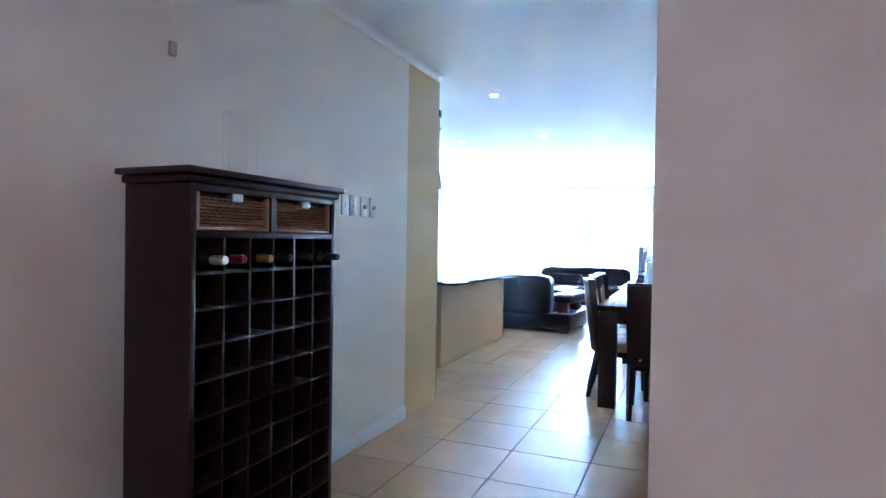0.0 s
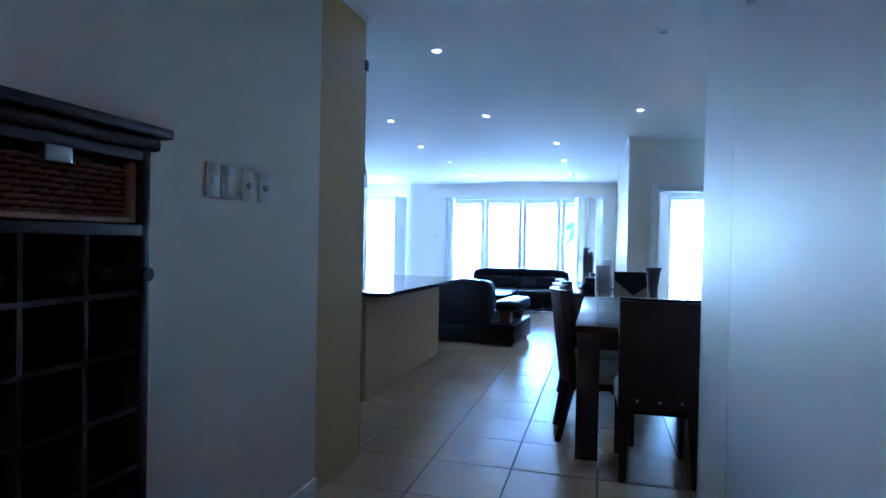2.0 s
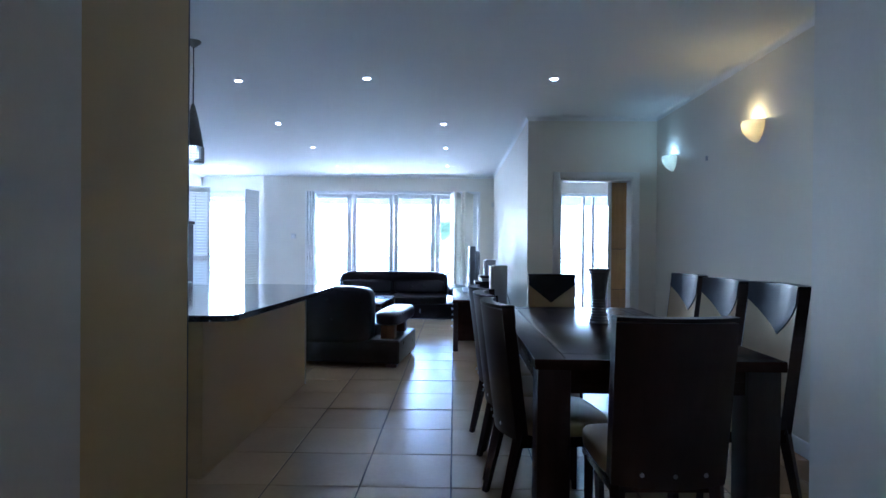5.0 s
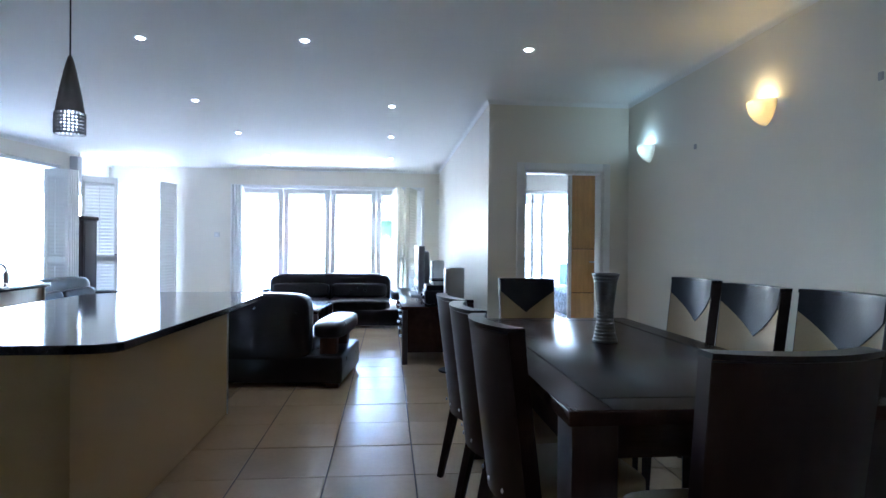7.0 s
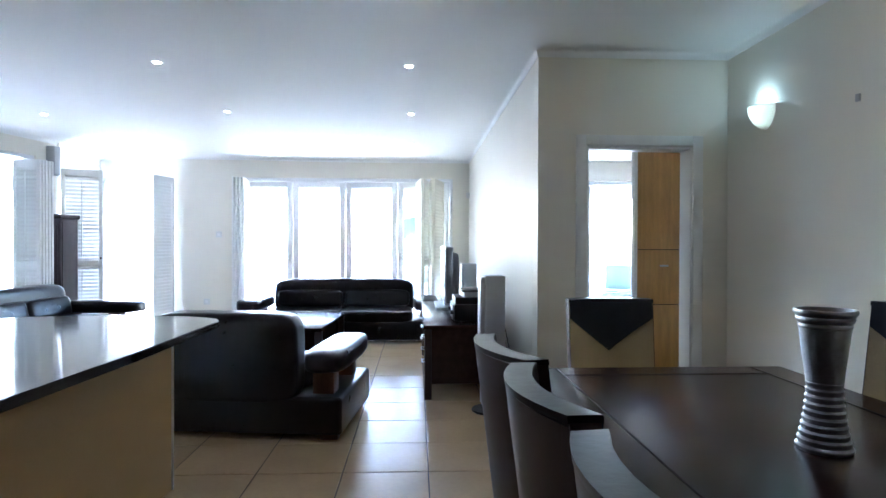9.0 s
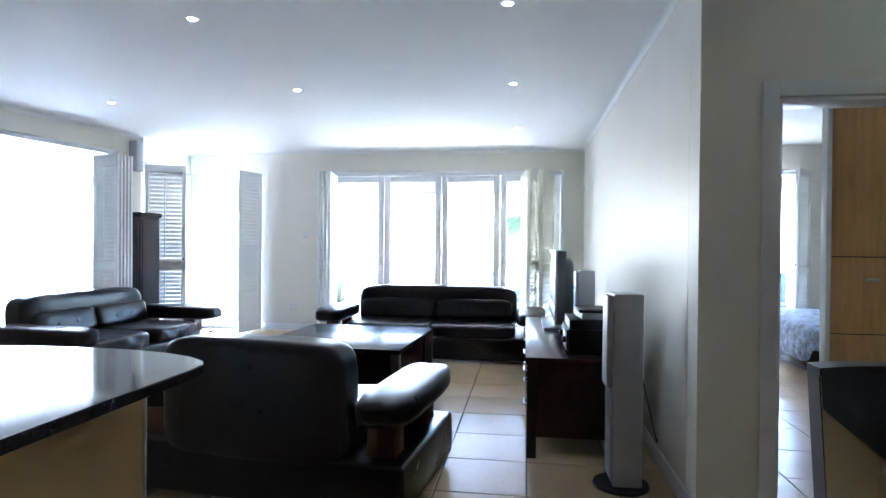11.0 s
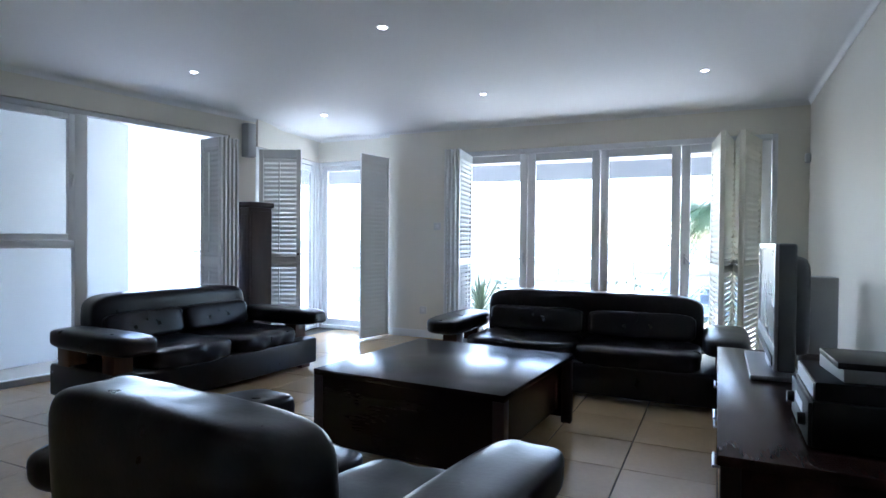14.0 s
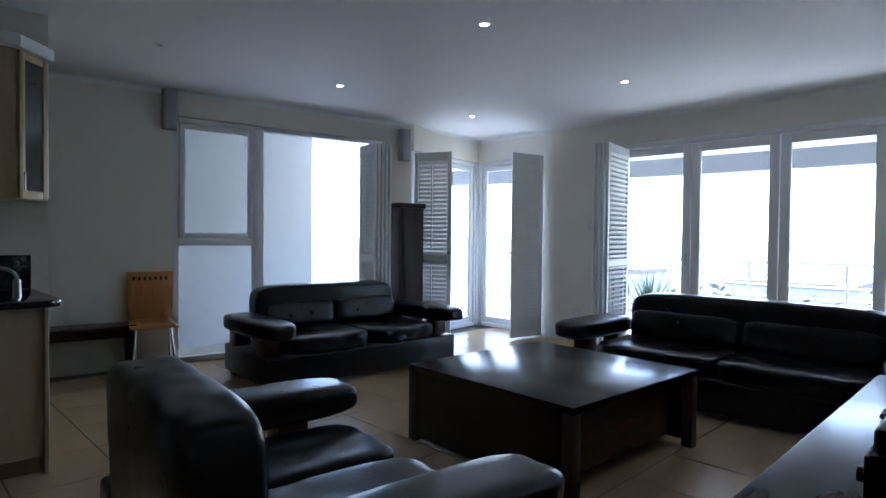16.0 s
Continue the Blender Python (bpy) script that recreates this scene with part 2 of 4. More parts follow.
structure("wall_living_north", [(-4.34, 14.60, 0, NX0, 14.82, H), (NX1, 14.60, 0, 0.74, 14.82, H), (NX0, 14.60, NZ, NX1, 14.82, H)], M_WALL, "white painted wall round the glazed terrace doors", "wall")
NWP = (-5.55, 14.66)
CORNER = pose(-5.30, 13.10, 0, 0, 0, math.degrees(math.atan2(0.25, 1.56)))
structure("wall_corner_head_north", [(-5.75, 14.62, 2.42, -4.344, 14.84, H)], M_WALL, "white painted wall above the corner glazing", "wall")
structure("wall_corner_head_west", [(-0.20, 0.004, 2.42, 0.0, 1.56, H)], M_WALL, "white painted wall above the corner glazing", "wall", at=CORNER)
structure("wall_living_west", [(-0.20, -0.36, 0, 0, 0.0, H), (-0.20, -6.3, 0, 0, -2.82, H), (-0.20, -2.82, 2.50, 0, -0.36, H)], M_WALL, "white painted slanting wall round the tall window", "wall", at=WEST)
structure("wall_kitchen_west", [(-4.55, 4.30, 0, -4.35, 9.0, H), (-7.4, 6.9, 0, -4.554, 7.1, H)], M_WALL, "white painted kitchen wall", "wall")
structure("wall_kitchen_south", [(-4.55, 4.10, 0, -1.404, 4.296, H)], M_WALL, "white painted kitchen wall", "wall")
structure("wall_bedroom", [(4.6, 9.14, 0, 4.8, 14.6, H), (2.2, 8.96, 0, 4.8, 9.14, H), (0.744, 14.60, 0, 1.65, 14.8, H), (3.5, 14.60, 0, 4.6, 14.8, H), (1.65, 14.60, 2.42, 3.5, 14.8, H)], M_WALL, "warm white painted bedroom wall", "wall")


# ---- trim: cove cornice and skirting ----
def run_of(name, pts, profile, mat, label):
    """A moulding swept along a plan line; profile rows are (out from the wall, height), out to the left of the line."""
    bm = B()
    pts = [Vector(p) for p in pts]
    rows = []
    for i, p in enumerate(pts):
        d0 = (pts[i] - pts[i - 1]).normalized() if i else (pts[1] - pts[0]).normalized()
        d1 = (pts[i + 1] - pts[i]).normalized() if i + 1 < len(pts) else d0
        n0, n1 = Vector((-d0.y, d0.x)), Vector((-d1.y, d1.x))
        n = (n0 + n1).normalized()
        n /= max(0.3, n.dot(n0))
        rows.append([bm.verts.new((p.x + n.x * o, p.y + n.y * o, z)) for o, z in profile])
    k = len(profile)
    for a, b in zip(rows, rows[1:]):
        for i in range(k):
            bm.faces.new((a[i], a[(i + 1) % k], b[(i + 1) % k], b[i]))
    bm.faces.new(rows[0])
    bm.faces.new(rows[-1][::-1])
    return tagged(part(name, bm, mat), label, "trim", kind="structure")


COVE = [(0.002, H - 0.056), (0.007, H - 0.056), (0.010, H - 0.045)] + [(0.056 - 0.046 * math.cos(a * math.pi / 12), H - 0.045 + 0.040 * math.sin(a * math.pi / 12)) for a in range(1, 6)] + [(0.062, H - 0.004), (0.002, H - 0.004)]
SKIRT = [(0.002, 0.001), (0.016, 0.001), (0.016, 0.085), (0.010, 0.10), (0.002, 0.10)]
run_of("trim_cornice", [(-1.18, 4.53), (-1.18, -1.7)], COVE, M_CEIL, "white cove cornice along the hall")
run_of("trim_cornice", [(0.70, 1.9), (0.70, 4.0), (2.0, 4.0), (2.0, 8.96), (0.58, 8.96), (0.58, 14.60), (-5.5, 14.62), (-5.33, 13.10), (-6.30, 6.95)], COVE, M_CEIL, "white cove cornice round the living and dining room")
run_of("trim_skirting", [(-1.18, 3.938), (-1.18, -1.7)], SKIRT, M_TRIM, "white painted skirting board in the hall")
run_of("trim_skirting", [(2.0, 4.02), (2.0, 8.94)], SKIRT, M_TRIM, "white painted skirting board in the dining room")
run_of("trim_skirting", [(0.58, 8.97), (0.58, 14.58)], SKIRT, M_TRIM, "white painted skirting board in the living room")
run_of("trim_skirting", [(-3.31, 14.60), (-4.32, 14.60)], SKIRT, M_TRIM, "white painted skirting board in the living room")


# ---- windows ----
def pane_frame(bm, x0, z0, x1, z1, y0, y1, w, wb=None):
    """A rectangular sash frame in the x-z plane."""
    wb = wb or w
    bx(bm, x0, y0, z0, x0 + w, y1, z1, 0.006)
    bx(bm, x1 - w, y0, z0, x1, y1, z1, 0.006)
    bx(bm, x0 + w, y0 + 0.002, z1 - w, x1 - w, y1 - 0.002, z1, 0.006)
    bx(bm, x0 + w, y0 + 0.002, z0, x1 - w, y1 - 0.002, z0 + wb, 0.006)
    return bm


def pane_of(parent, x0, z0, x1, z1, y):
    p = part("pane", bx(B(), x0, y - 0.003, z0, x1, y + 0.003, z1), M_GLASS, parent, soft=False)
    p.visible_shadow = False
    return p


def lever(parent, x, z, y, lean=35):
    bm = B()
    bx(bm, x - 0.012, y - 0.012, z - 0.06, x + 0.012, y, z + 0.06, 0.004)
    tube(bm, (x, y, z + 0.02), (x, y - 0.045, z + 0.02), 0.009)
    s = math.sin(radians(lean))
    tube(bm, (x, y - 0.045, z + 0.02), (x + 0.10 * s, y - 0.05, z + 0.02 - 0.10 * math.cos(radians(lean))), 0.009)
    return part("window_handle", bm, M_METAL, parent, "brushed metal lever handle")


# north: four-leaf folding terrace doors
win = thing("window_1", "white folding terrace doors with four glass leaves", "window", at=pose(0, 14.60, 0), kind="structure")
bm = B()
bx(bm, NX0, -0.004, 0, NX0 + 0.05, 0.12, NZ - 0.004, 0.004)
bx(bm, NX1 - 0.05, -0.004, 0, NX1, 0.12, NZ - 0.004, 0.004)
bx(bm, NX0 + 0.05, -0.002, NZ - 0.06, NX1 - 0.05, 0.12, NZ - 0.004, 0.004)
bx(bm, NX0 + 0.05, 0.0, 0.0, NX1 - 0.05, 0.12, 0.025, 0.004)
part("window_frame", bm, M_FRAME, win)
XS = [-3.24, -2.385, -1.505, -0.628, 0.25]
for i in range(4):
    x0, x1 = XS[i] + 0.004, XS[i + 1] - 0.004
    leaf = part("window_leaf", pane_frame(B(), x0, 0.03, x1, NZ - 0.065, 0.03, 0.08, 0.094, 0.14), M_FRAME, win)
    pane_of(leaf, x0 + 0.089, 0.165, x1 - 0.089, NZ - 0.154, 0.055)
lever(win, -2.43, 1.10, 0.03, 10)
lever(win, -0.58, 1.12, 0.03, 40)

# corner glazing
cw = thing("window_2", "white framed floor-to-ceiling corner glazing, north side", "window", at=pose(0, 14.62, 0), kind="structure")
part("window_frame", pane_frame(B(), -5.56, 0.0, -4.345, 2.42, 0.03, 0.11, 0.06, 0.05), M_FRAME, cw)
lf = part("window_leaf", pane_frame(B(), -5.495, 0.055, -4.41, 2.355, 0.045, 0.095, 0.07, 0.09), M_FRAME, cw)
pane_of(lf, -5.43, 0.14, -4.475, 2.29, 0.07)
cw = thing("window_3", "white framed floor-to-ceiling corner glazing, west side", "window", at=CORNER @ pose(0, 0, 0, 0, 0, 90), kind="structure")
part("window_frame", pane_frame(B(), 0.004, 0.0, 1.54, 2.42, 0.03, 0.11, 0.06, 0.05), M_FRAME, cw)
lf = part("window_leaf", pane_frame(B(), 0.07, 0.055, 1.475, 2.355, 0.045, 0.095, 0.07, 0.09), M_FRAME, cw)
pane_of(lf, 0.135, 0.14, 1.41, 2.29, 0.07)
structure("trim_corner_post", [(-5.66, 14.60, 0, -5.555, 14.74, 2.42)], M_FRAME, "white corner post of the glazing", "trim", bevel=0.008)

# west: fixed light with an opening sash beside it
ww = thing("window_4", "tall white window with a tilting sash over a fixed pane", "window", at=WEST @ pose(0, 0, 0, 0, 0, 90), kind="structure")
bm = pane_frame(B(), -2.816, 0.0, -0.364, 2.496, 0.02, 0.10, 0.05, 0.06)
bx(bm, -2.01, 0.018, 0.06, -1.90, 0.102, 2.45, 0.006)
bx(bm, -2.77, 0.022, 1.20, -2.01, 0.098, 1.27, 0.006)
part("window_frame", bm, M_FRAME, ww)
lf = part("window_leaf", pane_frame(B(), -2.765, 1.275, -2.015, 2.44, 0.0, 0.06, 0.055), M_FRAME, ww)
pane_of(lf, -2.715, 1.325, -2.065, 2.39, 0.03)
pane_of(ww, -2.766, 0.06, -2.01, 1.20, 0.06)
pane_of(ww, -1.902, 0.06, -0.41, 2.45, 0.06)
bm = B()
bx(bm, -2.052, -0.012, 1.80, -2.028, 0.0, 1.90, 0.004)
tube(bm, (-2.04, 0, 1.87), (-2.04, -0.04, 1.87), 0.009)
tube(bm, (-2.04, -0.04, 1.88), (-2.065, -0.045, 1.76), 0.010)
part("window_handle", bm, M_TRIM, ww, "white sash handle")


# ---- louvred shutters ----
def shutter(w, h, tilt, label, group, mid=0.42, paint=None, knob=False):
    """A louvred leaf hinged at x 0, standing on z 0."""
    s = thing("shutter", label, "shutter", group)
    paint = paint or M_SHUT
    for nm, b in (("stile", (0, -0.014, 0, 0.05, 0.014, h)), ("stile", (w - 0.05, -0.014, 0, w, 0.014, h)), ("rail", (0.05, -0.013, 0, w - 0.05, 0.013, 0.10)),
                  ("rail", (0.05, -0.013, h - 0.10, w - 0.05, 0.013, h)), ("rail", (0.05, -0.013, h * mid, w - 0.05, 0.013, h * mid + 0.08))):
        part(nm, bx(B(), *b, bevel=0.003, seg=1), paint, s)
    me = None
    c, sn = math.cos(radians(tilt)), math.sin(radians(tilt))
    rows = []
    for za, zb in ((0.10, h * mid), (h * mid + 0.08, h - 0.10)):
        k = round((zb - za) / 0.053)
        rows += [za + (zb - za) * (i + 0.5) / k for i in range(k)]
    for z in rows:
        if me is None:
            b2 = B()
            pts = [(y * c - zz * sn, y * sn + zz * c) for y, zz in ((-0.031, 0.0), (0.0, 0.005), (0.031, 0.0), (0.0, -0.005))]
            a = [b2.verts.new((0.051, y, zz)) for y, zz in pts]
            b = [b2.verts.new((w - 0.051, y, zz)) for y, zz in pts]
            for i in range(4):
                b2.faces.new((a[i], a[(i + 1) % 4], b[(i + 1) % 4], b[i]))
            b2.faces.new(a[::-1])
            b2.faces.new(b)
            first = part("slat", b2, paint, s, soft=False)
            me = first.data
            first.location.z = z
        else:
            o = new("slat", me)
            o.parent = s
            o.location.z = z
    bm = B()
    bx(bm, w / 2 - 0.006, -0.040, 0.16, w / 2 + 0.006, -0.030, h * mid - 0.06)
    bx(bm, w / 2 - 0.006, -0.040, h * mid + 0.13, w / 2 + 0.006, -0.030, h - 0.16)
    part("tilt_rod", bm, paint, s, soft=False)
    if knob:
        kn = B()
        tube(kn, (w - 0.025, -0.014, 1.1), (w - 0.025, -0.04, 1.1), 0.011, 0.014, 10)
        part("knob", kn, M_BLACK, s, "small dark knob")
    return s


# north window: a folded stack at one side, a half-folded zigzag at the other
LAB_S = "white louvred shutter leaf folded beside the terrace doors"
sh = shutter(0.70, 2.36, 42, LAB_S, "terrace door shutters")
sh.matrix_world = pose(-3.11, 14.57, 0.012, 0, 0, -80)
for x, r in ((-3.152, -81), (-3.194, -82), (-3.236, -83)):
    copy_thing(sh, pose(x, 14.57, 0.012, 0, 0, r))
ZIG = [((0.140, 14.55), (-0.040, 13.87)), ((-0.060, 13.87), (-0.090, 14.55)), ((-0.110, 14.55), (-0.205, 13.87)), ((-0.225, 13.87), (-0.310, 14.55))]
zig = shutter(0.70, 2.36, 64, "white louvred shutter leaf half folded in a zigzag, tinted for warm light", "terrace door shutters", paint=M_ZIG)
for i, ((xa, ya), (xb, yb)) in enumerate(ZIG):
    m = pose(xa, ya, 0.012, 0, 0, math.degrees(math.atan2(yb - ya, xb - xa)))
    if i:
        copy_thing(zig, m)
    else:
        zig.matrix_world = m
# west window stack
wst = shutter(0.38, 2.36, -68, LAB_S, "tall window shutters")
wst.matrix_world = WEST @ pose(0.02, -0.74, 0.03)
for y in (-0.74, -0.69, -0.64, -0.59, -0.54):
    s2 = copy_thing(wst, WEST @ pose(0.02, y, 0.03)) if y > -0.74 else wst
    tagged(s2, "white louvred shutter leaf folded beside the tall window", "shutter", "tall window shutters")
# corner shutters
sa = shutter(0.51, 2.36, 70, "white louvred shutter leaf swung open into the room", "corner window shutters", knob=True)
sa.matrix_world = pose(-5.285, 13.12, 0.02, 0, 0, 23)
sb = shutter(0.54, 2.39, 82, "white louvred shutter leaf with its slats closed", "corner window shutters", knob=True)
sb.matrix_world = pose(-4.32, 14.54, 0.02, 0, 0, -100)


# ---- leather sofas ----
M_SOFAWOOD = material("sofa_wood_block", (0.10, 0.042, 0.022), rough=0.3, var=0.35, scale=4, fine=40, bump=0.04, stretch=(6, 6, 1))
M_STITCH = material("black_thread", (0.008, 0.008, 0.009), rough=0.7, var=0.1, bump=0.0)


def sofa(name, label, wb, back_w, arm_w, depth, pillows, group="leather sofas", top=0.83):
    """Faces +y, its back at y 0. wb: the plinth's width; back_w: the backrest's; arms lie outside the backrest on wooden blocks."""
    s = thing(name, label, "sofa", group)
    h = wb / 2
    part("plinth", bx(B(), -h, 0.03, 0.045, h, depth, 0.30, 0.025, 3), M_LEATHER, s)
    for x in (-h + 0.10, h - 0.10):
        for y in (0.12, depth - 0.10):
            part("foot", bx(B(), x - 0.06, y - 0.04, 0.0, x + 0.06, y + 0.04, 0.05, 0.006), M_SOFAWOOD, s, "brown wooden foot")
    b = back_w / 2
    bm = cushion(B(), -b, 0.0, 0.24, b, 0.27, top, power=6.5, n=26, wrinkle=0.014, lean=-0.04)
    for v in bm.verts:
        g = math.exp(-(v.co.x / 0.012) ** 2)
        if v.co.z > 0.3:
            v.co.z -= 0.008 * g
            v.co.y += 0.006 * g * (1 if v.co.y < 0.13 else -1)
    part("backrest", bm, M_LEATHER, s)
    bm = B()
    for i in range(10):
        yy = 0.05 + i * 0.018
        tube(bm, (-0.012, yy, top - 0.014 - 0.0016 * (i - 4.5) ** 2), (0.015, yy + 0.007, top - 0.012 - 0.0016 * (i - 4.5) ** 2), 0.004, seg=5)
    part("stitching", bm, M_STITCH, s, "black cross stitching")
    for x0, x1 in ((-b, 0.004), (-0.004, b)):
        part("seat_cushion", cushion(B(), x0 + 0.01, 0.20, 0.27, x1 - 0.01, depth + 0.01, 0.45, power=5.5, n=24, sag=0.18, wrinkle=0.06), M_LEATHER, s)
    for sgn in (-1, 1):
        xa, xb = sorted((sgn * (b - 0.0), sgn * (b + arm_w)))
        part("armrest", cushion(B(), xa, 0.06, 0.435, xb, depth + 0.11, 0.595, power=4.5, n=14, wrinkle=0.03), M_LEATHER, s)
        xm = sgn * (b + arm_w * 0.5)
        for y in (0.14, depth - 0.30):
            part("arm_block", bx(B(), xm - 0.075, y, 0.29, xm + 0.075, y + 0.15, 0.455, 0.01), M_SOFAWOOD, s, "polished brown wooden block under the arm")
    for i in range(pillows):
        w = (back_w - 0.16) / 2
        x0 = -b + 0.06 + i * (w + 0.04)
        p = tagged(part("pillow", cushion(B(), -w / 2, -0.06, 0.0, w / 2, 0.06, 0.24, power=6.0, n=14, wrinkle=0.05), M_LEATHER), "flat dark leather lumbar pillow leaning on the backrest", "pillow", "lumbar pillows")
        p["host"] = name
        pend_pillows.append((p, s, Vector((x0 + w / 2, 0.325, 0.435))))
    return s


pend_pillows = []
s1 = sofa("loveseat", "dark brown leather loveseat with wide flat arms", 1.64, 1.03, 0.30, 1.02, 0, top=0.865)
s1.matrix_world = pose(-1.625, 8.70, 0, 0, 0, -6.3)
s2 = sofa("sofa", "dark brown leather sofa with wide arms below the terrace doors", 2.58, 2.00, 0.34, 0.95, 2)
s2.matrix_world = pose(-1.35, 13.45, 0, 0, 0, 180)
s3 = sofa("sofa", "dark brown leather sofa with wide arms below the tall window", 2.06, 1.60, 0.30, 1.02, 2)
s3.matrix_world = pose(-5.03, 11.55, 0, 0, 0, -93)
for p, s, v in pend_pillows:
    p.matrix_world = s.matrix_world @ Matrix.Translation(v) @ pose(0, 0, 0, 14, 0, 0)
    del p["host"]


# ---- coffee table ----
ct = thing("coffee_table", "square dark-stained wooden coffee table with deep sides", "table", at=pose(-1.862, 11.258, 0, 0, 0, -3) @ Matrix.Diagonal((1, 1, 1.02, 1)))
part("tabletop", bx(B(), -0.645, -0.66, 0.445, 0.645, 0.66, 0.482, 0.003), M_TABLE, ct)
for sx in (-1, 1):
    for sy in (-1, 1):
        xa, xb = sorted((sx * 0.643, sx * 0.575))
        ya, yb = sorted((sy * 0.658, sy * 0.59))
        part("leg", bx(B(), xa, ya, 0.0, xb, yb, 0.445, 0.003), M_WOODZ, ct)
for y in (-0.652, 0.636):
    part("side_board", bx(B(), -0.575, y, 0.03, 0.575, y + 0.016, 0.445), M_TABLE, ct)
for x in (-0.637, 0.54):
    part("side_board", bx(B(), x, -0.59, 0.10, x + 0.016, 0.59, 0.445), M_WOODY, ct)


# ---- television bench and what stands on it ----
tv_u = thing("tv_bench", "dark-stained wooden television bench with drawers", "cabinet", at=pose(-0.235, 9.70, 0))
part("top", bx(B(), -0.01, -0.01, 0.605, 0.64, 2.09, 0.64, 0.004), M_WOODY, tv_u)
part("body", bx(B(), 0.02, 0.02, 0.13, 0.62, 2.06, 0.605, 0.003), M_WOODY, tv_u)
for x in (0.0, 0.57):
    for y in (0.0, 2.02):
        part("leg", bx(B(), x, y, 0, x + 0.06, y + 0.06, 0.605, 0.003), M_WOODZ, tv_u)
for i in range(3):
    y0 = 0.075 + i * 0.645
    for z0, z1 in ((0.15, 0.37), (0.385, 0.59)):
        d = part("drawer", bx(B(), 0.004, y0, z0, 0.02, y0 + 0.63, z1, 0.003), M_WOODY, tv_u)
        bm = B()
        tube(bm, (-0.02, y0 + 0.24, (z0 + z1) / 2), (-0.02, y0 + 0.39, (z0 + z1) / 2), 0.006)
        for y in (y0 + 0.25, y0 + 0.38):
            tube(bm, (-0.02, y, (z0 + z1) / 2), (0.005, y, (z0 + z1) / 2), 0.005)
        part("handle", bm, M_METAL, d, "brushed metal bar handle")

M_SCREEN = material("dark_screen", (0.01, 0.011, 0.013), spec=0.25, rough=0.28, var=0.1, bump=0.0)
M_TVSIDE = material("grey_tv_plastic", (0.19, 0.205, 0.23), rough=0.4, metal=0.1, var=0.05, bump=0.02)
M_TVFRONT = material("silver_tv_bezel", (0.52, 0.54, 0.58), rough=0.32, metal=0.4, var=0.04, bump=0.01)
tv = thing("television", "silver-framed flat television with a dark screen on a silver foot", "television", at=pose(-0.015, 11.225, 0.64))
part("casing", bx(B(), 0.012, -0.545, 0.085, 0.085, 0.545, 0.665, 0.012, 3), M_TVSIDE, tv, "grey plastic casing")
bm = B()
for b in ((-0.545, 0.085, 0.545, 0.20), (-0.545, 0.635, 0.545, 0.665), (-0.545, 0.20, -0.505, 0.635), (0.505, 0.20, 0.545, 0.635)):
    bx(bm, -0.002, b[0], b[1], 0.014, b[2], b[3], 0.003)
part("bezel", bm, M_TVFRONT, tv, "silver front bezel")
part("rear_shell", cushion(B(), 0.06, -0.44, 0.13, 0.16, 0.44, 0.60, power=7, n=8), M_TVSIDE, tv, "grey rounded rear shell")
part("screen", bx(B(), 0.005, -0.503, 0.202, 0.0125, 0.503, 0.633), M_SCREEN, tv, "dark glossy screen")
part("speaker_grille", bx(B(), -0.006, -0.49, 0.10, -0.001, 0.49, 0.145, 0.002), M_TVGREY, tv)
part("neck", bx(B(), 0.01, -0.14, 0.02, 0.075, 0.14, 0.12, 0.01), M_TVFRONT, tv)
part("foot", prism(B(), [(-0.085, -0.36), (0.14, -0.33), (0.14, 0.33), (-0.085, 0.36)], 0.0, 0.026, 0.008), M_TVFRONT, tv, "broad silver foot")

av = thing("av_receiver", "black audio receiver with a silver-edged front", "receiver", at=pose(0.03, 9.86, 0.64))
part("case", bx(B(), 0.0, 0.0, 0.012, 0.36, 0.44, 0.16, 0.004), M_BLACK, av)
part("front_panel", bx(B(), -0.012, 0.0, 0.016, 0.0, 0.44, 0.156, 0.003), M_BLACK, av)
part("display", bx(B(), -0.0145, 0.13, 0.09, -0.012, 0.31, 0.125), M_METAL, av, "pale display strip")
for y in (0.07, 0.38):
    part("knob", tube(B(), (-0.012, y, 0.085), (-0.035, y, 0.085), 0.022, 0.02, 16), M_BLACK, av)
for x in (0.05, 0.31):
    for y in (0.05, 0.39):
        part("foot", tube(B(), (x, y, 0), (x, y, 0.014), 0.016), M_BLACK, av)
dv = thing("dvd_player", "flat black disc player with a silver front strip", "player", at=pose(0.04, 9.88, 0.80))
part("case", bx(B(), 0.0, 0.0, 0.0, 0.33, 0.40, 0.06, 0.003), M_BLACK, dv)
part("front_strip", bx(B(), -0.006, 0.0, 0.004, 0.0, 0.40, 0.056, 0.002), M_METAL, dv, "bright metal front strip")
bk = thing("set_top_box", "silver set-top box stacked on the player", "box", at=pose(0.12, 9.91, 0.86, 0, 0, 6))
part("case", bx(B(), 0.0, 0.0, 0.0, 0.22, 0.28, 0.045, 0.005), M_SILVER, bk)
gm = thing("game_pad_box", "thin black box lying on the set-top box", "box", at=pose(0.10, 9.89, 0.9055, 0, 0, 2))
part("case", bx(B(), 0.0, 0.0, 0.0, 0.25, 0.30, 0.022, 0.006), M_BLACK, gm)
cb = thing("cable", "black cable hanging from the audio gear to the wall", "cable")
bm = B()
prev = None
for i in range(15):
    u = i / 14
    p = Vector((0.40 + 0.165 * u, 9.98 - 0.25 * u, 0.70 - 0.55 * u * u + 0.05 * math.sin(u * 6)))
    if prev is not None:
        tube(bm, prev, p, 0.004, seg=6)
    prev = p
part("cord", bm, M_BLACK, cb)


